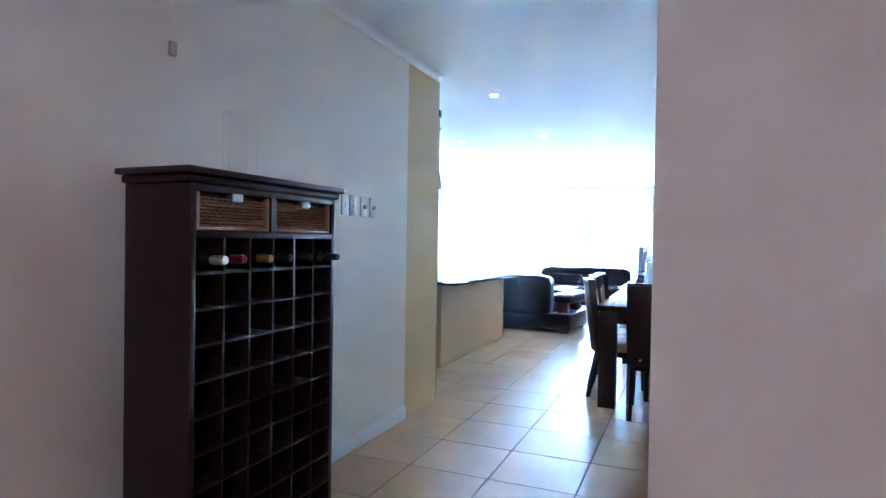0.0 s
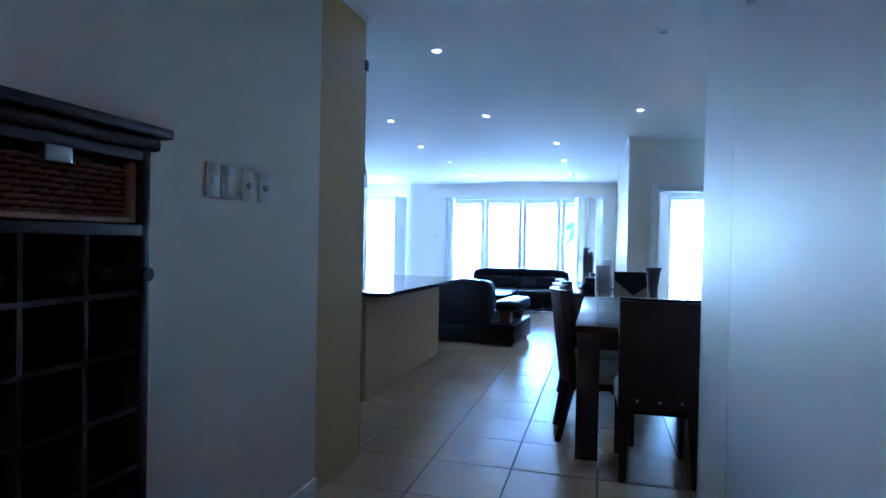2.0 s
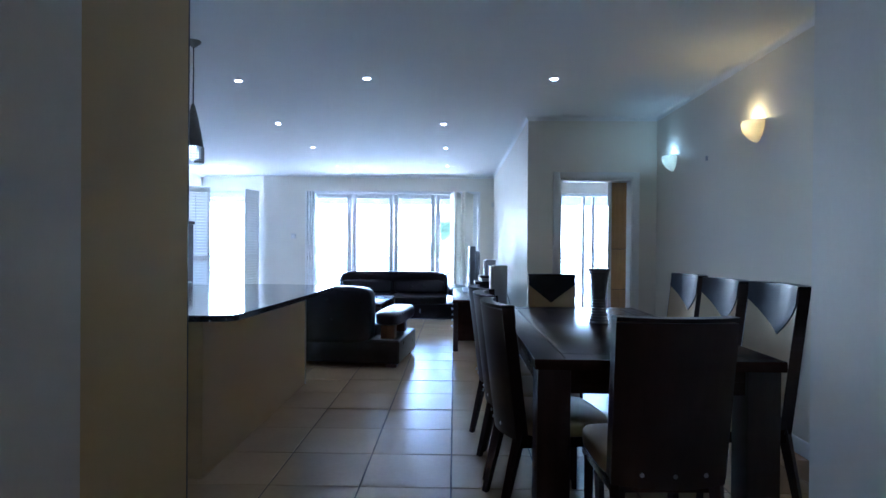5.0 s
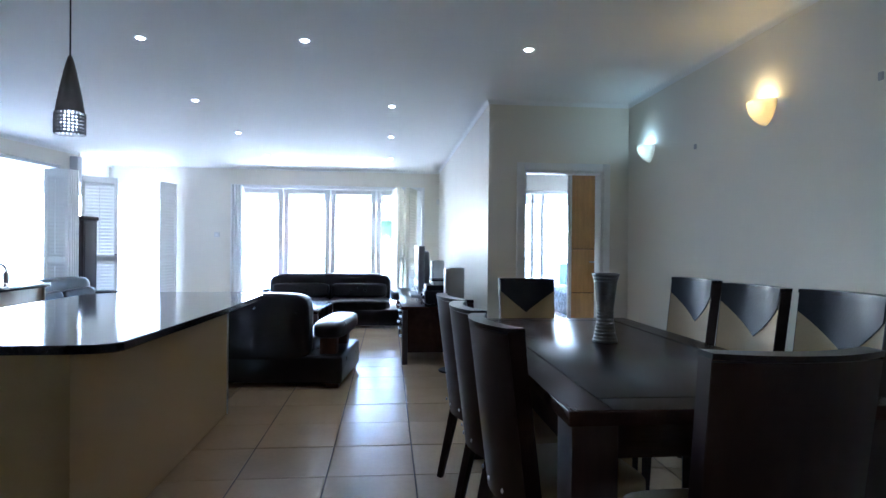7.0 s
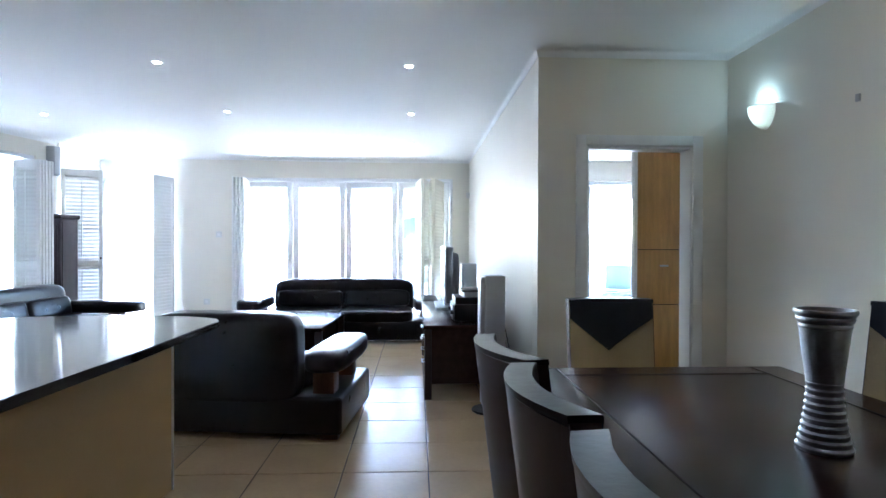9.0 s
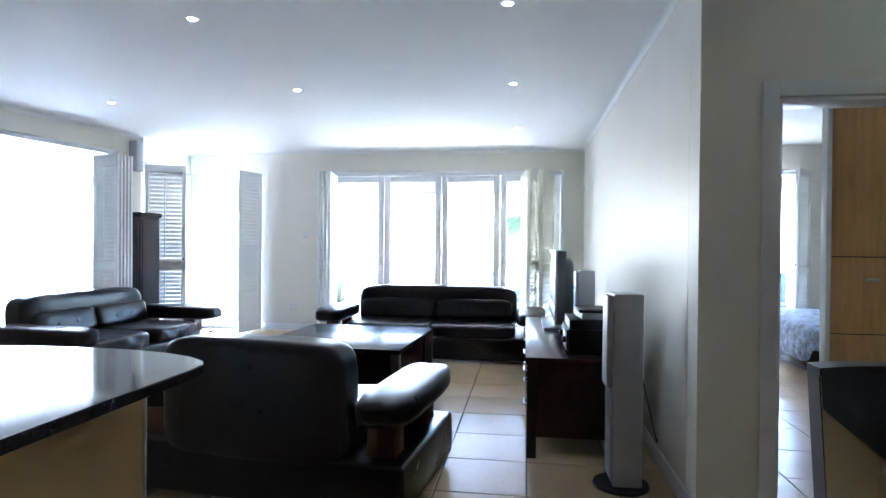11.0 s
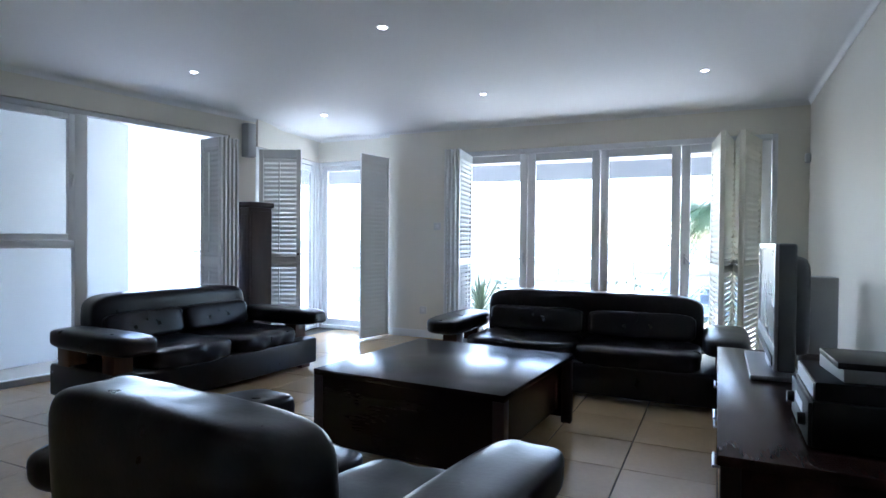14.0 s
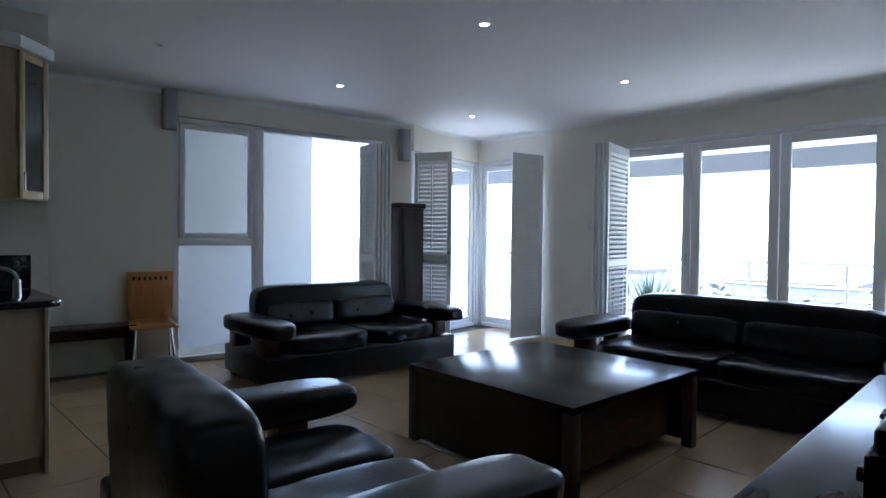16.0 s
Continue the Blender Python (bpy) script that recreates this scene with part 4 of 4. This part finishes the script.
part("case", bx(B(), 0.0, -0.016, -0.03, 0.02, 0.016, 0.03, 0.005), M_SILVER, hk)
hk = thing("wall_hook", "small metal picture hook on the hall wall", "hook", at=pose(0.70, 3.136, 2.12))
bm = B()
bx(bm, -0.004, -0.008, 0.0, 0.0, 0.008, 0.05, 0.001)
tube(bm, (-0.002, 0, 0.0), (-0.022, 0, -0.012), 0.004)
tube(bm, (-0.022, 0, -0.012), (-0.026, 0, 0.012), 0.004)
part("hook", bm, M_METAL, hk)
for y, z in ((7.67, 2.106), (5.94, 2.16)):
    hk = thing("wall_plug", "small grey plug in the dining wall", "fitting", "wall plugs", at=pose(2.0, y, z))
    part("cap", bx(B(), -0.012, -0.014, -0.02, 0.0, 0.014, 0.02, 0.003), M_SILVER, hk)
for x, y, z, r, lab in ((-3.80, 14.60, 0.365, 180, "white double wall socket low on the wall"), (-3.60, 14.60, 1.484, 180, "white wall switch beside the terrace doors")):
    p = thing("wall_socket", lab, "socket", at=pose(x, y, z, 0, 0, r))
    part("plate", bx(B(), -0.05, 0.0, -0.05, 0.05, 0.012, 0.05, 0.003), M_PLATE, p)
    part("outlet", bx(B(), -0.022, 0.012, -0.022, 0.022, 0.015, 0.022, 0.002), M_TRIM, p)
sn = thing("motion_detector", "small white alarm detector high in the corner", "sensor", at=pose(0.58, 14.5, 2.155))
part("case", cushion(B(), -0.055, -0.03, -0.05, 0.0, 0.03, 0.05, power=4, n=5), M_PLATE, sn)

# entrance lamp behind the walker
el = thing("ceiling_light", "round opal ceiling light in the entrance", "lamp", at=pose(0.9, -0.75, H))
part("bezel", lathe(B(), [(0.16, -0.03), (0.165, 0.0)], 32), M_TRIM, el)
M_OPAL = material("opal_glow", (0.9, 0.88, 0.82), bump=0.0, emit=(1.0, 0.66, 0.46, 0.8))
part("diffuser", lathe(B(), [(0.0, -0.07), (0.08, -0.065), (0.14, -0.045), (0.16, -0.03)], 32), M_OPAL, el, "glowing opal diffuser")

# ---- bedroom doorway ----
df = thing("door_1", "white door frame of the bedroom doorway", "door", kind="structure", at=pose(0, 8.96, 0))
for nm, b in (("door_jamb", (0.86, -0.018, 0.0, 0.935, 0.0, 2.14)), ("door_jamb", (1.735, -0.018, 0.0, 1.81, 0.0, 2.14)), ("door_head", (0.935, -0.016, 2.065, 1.735, 0.0, 2.14)),
              ("door_lining", (0.937, 0.0, 0.0, 0.957, 0.182, 2.062)), ("door_lining", (1.722, 0.0, 0.0, 1.738, 0.182, 2.062)), ("door_lining", (0.957, 0.001, 2.045, 1.722, 0.18, 2.066))):
    part(nm, bx(B(), *b, bevel=0.006), M_TRIM, df)
M_PINE = material("honey_pine", (0.55, 0.31, 0.12), rough=0.38, var=0.22, scale=2.5, fine=22, bump=0.03, stretch=(9, 9, 1))
pd = thing("wardrobe", "honey pine wardrobe front with a white edge post", "wardrobe", at=pose(1.93, 10.56, 0))
part("edge_post", bx(B(), -0.036, -0.03, 0.0, 0.0, 0.05, 2.4, 0.005), M_TRIM, pd, "white painted edge post")
for z0, z1 in ((0.02, 0.72), (0.728, 1.28), (1.288, 2.40)):
    part("panel", bx(B(), 0.004, 0.0, z0, 0.98, 0.018, z1, 0.005), M_PINE, pd)
# body darker than the pine front, putting shade into the gaps between panels
part("body", bx(B(), 0.002, 0.012, 0.0, 0.985, 0.045, 2.41), M_WOODZ, pd)
part("handle", tube(B(), (0.24, -0.02, 1.12), (0.32, -0.02, 1.12), 0.010), M_METAL, pd, "metal bar handle")
bw = thing("window_5", "white framed bedroom terrace window", "window", kind="structure", at=pose(0, 14.62, 0))
bm = pane_frame(B(), 1.654, 0.0, 3.496, 2.415, 0.02, 0.09, 0.06)
for x in (2.42, 2.62):
    bx(bm, x, 0.022, 0.06, x + 0.06, 0.088, 2.355, 0.004)
part("window_frame", bm, M_FRAME, bw)
for x0, x1 in ((1.714, 2.42), (2.48, 2.62), (2.68, 3.436)):
    pane_of(bw, x0, 0.06, x1, 2.355, 0.05)
bs = copy_thing(sa, pose(3.56, 14.52, 0.02, 0, 0, -128))
tagged(bs, "white louvred shutter leaf at the bedroom window", "shutter", "bedroom shutters")
downlight(2.5, 12.0)
bed = thing("bed", "bed with a blue and white patterned cover", "bed", at=pose(2.62, 12.3, 0))
M_COVER = material("blue_white_cover", (0.30, 0.36, 0.48), rough=0.8, var=0.9, scale=14, fine=40, bump=0.1)
part("base", bx(B(), 0.04, 0.0, 0.06, 1.6, 1.9, 0.30, 0.01), M_WOODY, bed)
part("cover", cushion(B(), -0.02, -0.04, 0.10, 1.64, 1.94, 0.58, power=6, n=12, wrinkle=0.05), M_COVER, bed, "blue and white patterned cover")
for x in (0.06, 1.5):
    for y in (0.04, 1.8):
        part("leg", bx(B(), x, y, 0, x + 0.04, y + 0.04, 0.07), M_WOODZ, bed)

# ---- kitchen end ----
M_MAPLE = material("pale_maple", (0.42, 0.32, 0.18), rough=0.4, var=0.1, scale=3, fine=24, bump=0.02, stretch=(8, 8, 1))
kc = thing("kitchen_unit", "pale maple kitchen base unit", "cabinet", at=pose(0, 0, 0))
part("body", bx(B(), -4.345, 8.0, 0.10, -3.47, 8.81, 0.915, 0.004), M_MAPLE, kc)
part("plinth", bx(B(), -4.345, 8.0, 0.0, -3.52, 8.80, 0.10), M_MAPLE, kc)
part("end_panel", bx(B(), -4.345, 8.812, 0.0, -3.45, 8.83, 0.915, 0.002), M_MAPLE, kc)
tagged(part("kitchen_worktop", prism(B(), [(-4.345, 8.0), (-3.40, 8.0), (-3.40, 8.80), (-3.415, 8.85), (-3.45, 8.885), (-3.50, 8.90), (-4.345, 8.90)], 0.915, 0.95, 0.005), M_GRANITE), "polished black granite kitchen worktop", "worktop")
tagged(part("upstand", bx(B(), -4.345, 8.0, 0.9505, -4.325, 8.895, 1.17, 0.002), M_GRANITE), "black granite splashback on the worktop", "splashback")
tp = thing("mixer_tap", "chrome mixer tap on the kitchen worktop", "tap", at=pose(-3.72, 8.73, 0.9505))
bm = B()
tube(bm, (0, 0, 0), (0, 0, 0.10), 0.022, 0.020, 16)
part("body", bm, M_METAL, tp)
bm = B()
prev = Vector((0, 0, 0.10))
for i in range(9):
    a = i / 8 * math.pi
    p = Vector((0.0, -0.09 + 0.09 * math.cos(a), 0.10 + 0.07 * math.sin(a)))
    tube(bm, prev, p, 0.010, seg=8) if (p - prev).length > 0.001 else None
    prev = p
part("spout", bm, M_METAL, tp)
wc = thing("wall_cabinet", "pale maple wall cabinet with a glazed end door", "cabinet", at=pose(0, -0.04, 0))
part("body", prism(B(), [(-4.345, 8.2), (-4.0, 8.2), (-4.0, 8.81), (-4.20, 9.0), (-4.345, 9.0)], 1.52, 2.42, 0.003), M_MAPLE, wc)
M_DARKGLASS = material("dark_cabinet_glass", (0.03, 0.03, 0.028), rough=0.08, var=0.1, bump=0.0)
gd = part("glazed_door", pane_frame(B(), 0.005, 1.525, 0.27, 2.415, -0.018, 0.0, 0.05), M_MAPLE, wc)
gd.matrix_basis = pose(-4.0, 8.812, 0, 0, 0, 136.4) @ pose(0, 0, 0)
gp = part("glass_panel", bx(B(), 0.055, -0.008, 1.575, 0.22, -0.003, 2.365), M_DARKGLASS, gd, "dark glass panel")
hd = part("handle", tube(B(), (0.03, -0.03, 1.56), (0.03, -0.03, 1.68), 0.006), M_METAL, gd, "bar handle")
part("cornice", prism(B(), [(-4.345, 8.2), (-3.96, 8.2), (-3.96, 8.83), (-4.18, 9.04), (-4.345, 9.04)], 2.42, 2.50, 0.012), M_TRIM, wc, "white moulded cornice")

# ---- bent plywood chair and low bench ----
M_PLY = material("orange_plywood", (0.50, 0.22, 0.055), rough=0.35, var=0.18, scale=3, fine=24, bump=0.02, stretch=(9, 9, 1))
pc = thing("plywood_chair", "bent orange plywood chair on steel tube legs", "chair", at=pose(-5.50, 10.03, 0, 0, 0, -102) @ Matrix.Diagonal((1, 1, 1.035, 1)))
bm = B()
n, rows = 8, []
prof = [(-0.02, 0.44), (0.05, 0.448), (0.20, 0.44), (0.33, 0.445), (0.40, 0.47), (0.425, 0.58), (0.44, 0.75), (0.455, 0.915)]
for k, (y, z) in enumerate(prof):
    w = 0.40 - 0.05 * max(0, 1 - abs(k - 4) / 1.5)
    rows.append([bm.verts.new(((-0.5 + i / n) * w, 0.22 - y + (0.02 * (1 - (2 * i / n - 1) ** 2) if k > 4 else 0), z)) for i in range(n + 1)])
for a, b in zip(rows, rows[1:]):
    for i in range(n):
        bm.faces.new((a[i], a[i + 1], b[i + 1], b[i]))
sh_ = part("shell", bm, M_PLY, pc, "one-piece bent plywood seat and back")
so = sh_.modifiers.new("thick", "SOLIDIFY")
so.thickness = 0.012
for i in range(7):
    x = -0.14 + i * 0.0467
    part("slot", bx(B(), x - 0.009, -0.262, 0.84, x + 0.009, -0.196, 0.872), M_BLACK, pc, "cut-out slot")
for x in (-0.17, 0.17):
    for y0, y1 in ((0.20, 0.08), (-0.24, -0.06)):
        part("leg", tube(B(), (x * 1.1, y0, 0.0), (x * 0.85, y1, 0.432), 0.010, seg=10), M_METAL, pc, "steel tube leg")
lb = thing("low_bench", "dark-stained low wooden bench against the wall", "bench", at=WEST @ pose(0.02, -3.95, 0))
part("top", bx(B(), 0.0, 0.0, 0.43, 0.34, 0.76, 0.47, 0.004), M_WOODY, lb)
part("apron", bx(B(), 0.32, 0.03, 0.37, 0.338, 0.73, 0.43), M_WOODY, lb)
for y in (0.02, 0.72):
    part("end_panel", bx(B(), 0.075, y, 0.0, 0.265, y + 0.02, 0.43, 0.002), M_WOODZ, lb)
for x in (0.01, 0.27):
    for y in (0.01, 0.69):
        part("leg", bx(B(), x, y, 0, x + 0.06, y + 0.06, 0.43, 0.003), M_WOODZ, lb)
g = part("glass_cylinder", lathe(B(), [(0.0, 0.001), (0.05, 0.001), (0.055, 0.26), (0.050, 0.26), (0.050, 0.252)], 28), M_CLEAR)
tagged(g, "clear glass vase on the low bench", "vase", "glass vases").matrix_world = lb.matrix_world @ pose(0.17, 0.2, 0.47)

# ---- outside: terrace, railing, overhang, garden wall, plants ----
M_PAVE = material("pale_terrace_paving", (0.55, 0.53, 0.50), rough=0.8, var=0.15, scale=1.2, fine=20, bump=0.1)
M_OUTWALL = material("white_outdoor_render", (0.80, 0.81, 0.83), rough=0.85, var=0.05, scale=0.8, fine=60, bump=0.1)
M_BEAM = material("grey_outdoor_render", (0.24, 0.25, 0.27), rough=0.85, var=0.06, scale=0.8, fine=60, bump=0.1)
# far roofs: brown lifted towards white, haze held in the base colour
M_ROOF = material("haze_paled_terracotta", (0.42, 0.33, 0.29), rough=0.9, var=0.15, bump=0.1)
# land and scrub lighter than scrub is: distance haze put into the colour
M_LAND = material("haze_paled_land", (0.20, 0.21, 0.15), rough=0.95, var=0.35, scale=0.08, fine=1.5, bump=0.2)
M_LEAF = material("green_leaf", (0.10, 0.17, 0.06), rough=0.5, var=0.4, scale=5, fine=30, bump=0.05, per_piece=0.3)
M_LEAF2 = material("silver_green_leaf", (0.12, 0.17, 0.09), rough=0.5, var=0.35, scale=5, fine=30, bump=0.05)
M_BARK = material("palm_bark", (0.14, 0.10, 0.07), rough=0.9, var=0.4, scale=6, fine=40, bump=0.4)
M_SEA = material("hazy_sea", (0.25, 0.30, 0.34), rough=0.3, var=0.1, scale=0.01, fine=0.4, bump=0.05)
structure("ground", [(-1500, 18.2, -6.2, 1500, 2500, -6.0)], M_LAND, "coastal ground falling away below the terrace, paled for haze", "ground")
structure("terrace", [(-12.0, 15.0, -0.30, 8.0, 18.0, -0.03)], M_PAVE, "pale paved terrace outside the windows", "terrace")
structure("terrace_side", [(-12.0, 4.0, -0.35, -7.42, 14.98, -0.03), (-7.40, 9.5, -0.34, -5.0, 14.98, -0.13)], M_PAVE, "pale paved strip beside the house", "terrace")
EDGE = [(6.0, 17.6), (4.5, 17.8), (3.0, 17.95), (1.5, 18.03), (0.0, 18.05), (-1.5, 18.03), (-3.0, 17.95), (-4.5, 17.77), (-6.0, 17.5), (-7.5, 17.1), (-9.0, 16.6)]
ov = thing("roof_overhang", "white curved roof overhang above the terrace", "roof", kind="structure")
part("slab", prism(B(), [(-9.0, 14.86), (6.0, 14.86)] + EDGE, 2.66, 3.05), M_OUTWALL, ov, soft=False)
part("edge_beam", prism(B(), EDGE + [(x, y - 0.2) for x, y in EDGE[::-1]], 2.38, 2.66), M_BEAM, ov, "grey rendered edge beam", soft=False)
structure("garden_wall", [(-7.4, 7.2, -0.36, -7.2, 12.8, 3.2)], M_OUTWALL, "white rendered neighbouring wall beside the house", "wall")
rail = thing("terrace_railing", "steel terrace railing with slim horizontal bars", "railing")
xs = [-11.5 + 1.25 * i for i in range(15)]
for x in xs:
    part("post", tube(B(), (x, 17.7, -0.03), (x, 17.7, 0.98), 0.020), M_METAL, rail)
part("handrail", tube(B(), (-11.6, 17.7, 0.99), (6.1, 17.7, 0.99), 0.024), M_METAL, rail)
for z in (0.15, 0.32, 0.49, 0.66, 0.83):
    part("bar", tube(B(), (-11.5, 17.7, z), (6.0, 17.7, z), 0.005, seg=8), M_METAL, rail)


def leaf_blade(bm, base, yaw, up, length, width, droop, n=5):
    d = Vector((math.cos(yaw), math.sin(yaw), 0))
    side = Vector((-d.y, d.x, 0))
    prev = None
    for i in range(n + 1):
        u = i / n
        p = Vector(base) + d * (length * u * math.cos(up)) + Vector((0, 0, length * (u * math.sin(up) - droop * u * u)))
        w = width * (0.35 + 1.3 * u * (1 - u) * 2) * (1 - u) ** 0.5 + 0.001
        a, b = bm.verts.new(p + side * w + Vector((0, 0, w * 0.4))), bm.verts.new(p - side * w + Vector((0, 0, w * 0.4)))
        c = bm.verts.new(p)
        if prev:
            bm.faces.new((prev[0], a, c, prev[2]))
            bm.faces.new((prev[2], c, b, prev[1]))
        prev = (a, b, c)


rnd = random.Random(5)
for x, y, s in ((-3.55, 16.05, 1.05), (-2.62, 16.75, 0.6)):
    pl = thing("spiky_plant", "spiky grey-green succulent in a low pot on the terrace", "plant", "terrace plants", at=pose(x, y, -0.03))
    part("pot", lathe(B(), [(0.0, 0.0), (0.14, 0.0), (0.18, 0.25), (0.19, 0.26), (0.16, 0.26), (0.15, 0.2), (0.0, 0.2)], 20), M_OUTWALL, pl, "pale round pot")
    bm = B()
    for i in range(150):
        leaf_blade(bm, (0, 0, 0.22), rnd.uniform(0, 6.283), rnd.uniform(0.1, 1.5), s * rnd.uniform(0.55, 0.9), 0.014, rnd.uniform(0.05, 0.3))
    part("leaves", bm, M_LEAF2, pl)


def palm(x, y, z0, h, fronds, spread):
    t = thing("palm_tree", "leafy green palm beyond the terrace", "tree", "garden palms", at=pose(x, y, z0))
    part("trunk", lathe(B(), [(0.16, 0.0)] + [(0.13 - 0.03 * i / 14 + 0.012 * (i % 2), h * i / 14) for i in range(15)], 12), M_BARK, t)
    bm = B()
    for i in range(fronds):
        yaw, up, L = rnd.uniform(0, 6.283), rnd.uniform(-0.75, 1.2), spread * rnd.uniform(0.6, 1.1)
        d = Vector((math.cos(yaw), math.sin(yaw), 0))
        for k in range(22):
            u = 0.12 + 0.88 * k / 21
            p = Vector((0, 0, h)) + d * (L * u * math.cos(up)) + Vector((0, 0, L * (u * math.sin(up) - 0.55 * u * u)))
            for sg in (-1, 1):
                leaf_blade(bm, p, yaw + sg * 1.0, 0.1 - 0.5 * u, L * 0.36 * (1 - 0.6 * u), 0.012, 0.5, n=2)
    part("crown", bm, M_LEAF, t)


palm(-0.20, 20.6, -6.0, 7.95, 150, 1.3)
palm(0.45, 21.2, -6.0, 6.9, 28, 1.5)
palm(1.9, 20.2, -6.0, 7.4, 26, 1.6)
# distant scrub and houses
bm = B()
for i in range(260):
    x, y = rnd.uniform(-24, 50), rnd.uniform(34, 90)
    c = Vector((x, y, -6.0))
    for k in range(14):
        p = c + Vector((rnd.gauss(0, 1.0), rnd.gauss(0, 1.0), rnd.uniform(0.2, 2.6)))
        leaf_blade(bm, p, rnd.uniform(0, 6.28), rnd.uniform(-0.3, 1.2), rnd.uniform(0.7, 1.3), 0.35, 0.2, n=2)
tagged(part("scrub", bm, M_LAND), "grey-green coastal scrub beyond the terrace, paled for haze", "shrubs", kind="stuff")
for x, y, w, d, hh in ((-14, 62, 9, 6, 3.4), (-1, 70, 12, 7, 4.0), (-34, 66, 10, 7, 3.6), (14, 60, 9, 6, 3.2)):
    hs = thing("house", "pale low house far beyond the terrace", "house", "distant houses", at=pose(x, y, -6.0))
    part("wall", bx(B(), -w / 2, 0, 0, w / 2, d, hh), M_OUTWALL, hs, soft=False)
    rf = B()
    prism(rf, [(-w / 2 - 0.4, -0.4), (w / 2 + 0.4, -0.4), (w / 2 + 0.4, d + 0.4), (-w / 2 - 0.4, d + 0.4)], hh, hh + 0.5)
    part("roof", rf, M_ROOF, hs, "terracotta flat roof paled for haze")
    for k in range(3):
        xx = -w / 2 + w * (k + 0.5) / 3
        part("window", bx(B(), xx - 0.7, -0.03, 1.0, xx + 0.7, 0.02, 2.4), M_BEAM, hs, "grey shaded window")
oc = thing("patio_chair", "blue patio chair on the terrace", "chair", at=pose(3.72, 16.2, -0.03, 0, 0, 160))
M_BLUE = material("blue_fabric", (0.10, 0.15, 0.21), rough=0.7, var=0.2, bump=0.1)
part("seat", bx(B(), -0.25, -0.25, 0.42, 0.25, 0.25, 0.46, 0.01), M_BLUE, oc)
part("backrest", bx(B(), -0.25, -0.27, 0.46, 0.25, -0.24, 0.95, 0.01), M_BLUE, oc)
for x in (-0.23, 0.23):
    for y in (-0.24, 0.24):
        part("leg", tube(B(), (x, y, 0), (x, y, 0.42), 0.012), M_METAL, oc)
part("doormat", bx(B(), -5.35, 15.05, -0.029, -4.45, 15.6, -0.018), M_BLACK, tagged(new("mat"), "dark doormat on the terrace outside the corner", "mat"))

# ---- floor tiles ----
P = 0.5
tb = B()
w, c = 0.2465, 0.003
lo = [tb.verts.new((sx * w, sy * w, -0.006)) for sx, sy in ((-1, -1), (1, -1), (1, 1), (-1, 1))]
mid = [tb.verts.new((sx * w, sy * w, -0.002)) for sx, sy in ((-1, -1), (1, -1), (1, 1), (-1, 1))]
hi = [tb.verts.new((sx * (w - c), sy * (w - c), 0.0)) for sx, sy in ((-1, -1), (1, -1), (1, 1), (-1, 1))]
for a, b in ((lo, mid), (mid, hi)):
    for i in range(4):
        tb.faces.new((a[i], a[(i + 1) % 4], b[(i + 1) % 4], b[i]))
tb.faces.new(hi)
tile_me = bpy.data.meshes.new("tile")
bmesh.ops.recalc_face_normals(tb, faces=tb.faces[:])
tb.to_mesh(tile_me)
tb.free()
tile_me.materials.append(M_TILE)
floor_ob = bpy.data.objects["floor"]
rest_v, rest_f, count = [], [], 0
base_v = [tuple(v.co) for v in tile_me.vertices]
base_f = [tuple(p.vertices) for p in tile_me.polygons]
for i in range(-15, 11):
    for j in range(-4, 30):
        x, y = -0.235 + P * (i + 0.5), 0.13 + P * (j + 0.5)
        edge = -5.48 - 0.158 * (13.1 - y) if 6.9 < y < 13.1 else -5.6 if y > 13.1 else -4.6
        if y > 14.75 or y < -1.8 or x > 4.1 or x - 0.25 < edge - 0.12:
            continue
        lift = 0.0006 * math.sin(i * 12.9898 + j * 78.233)
        if -2.6 < x < 2.0 and 2.0 < y < 14.5 and count < 300:
            o = new("tile", tile_me)
            o.parent = floor_ob
            o.matrix_world = pose(x, y, lift, 0, 0, 90 * ((i * 7 + j * 3) % 4))
            count += 1
        else:
            k = len(rest_v)
            rest_v += [(vx + x, vy + y, vz + lift) for vx, vy, vz in base_v]
            rest_f += [tuple(q + k for q in f) for f in base_f]
rm = bpy.data.meshes.new("far_tiles")
rm.from_pydata(rest_v, [], rest_f)
rm.materials.append(M_TILE)
ro = new("far_tiles", rm)
ro.parent = floor_ob
tagged(ro, "cream ceramic floor tiles further off", kind="stuff")
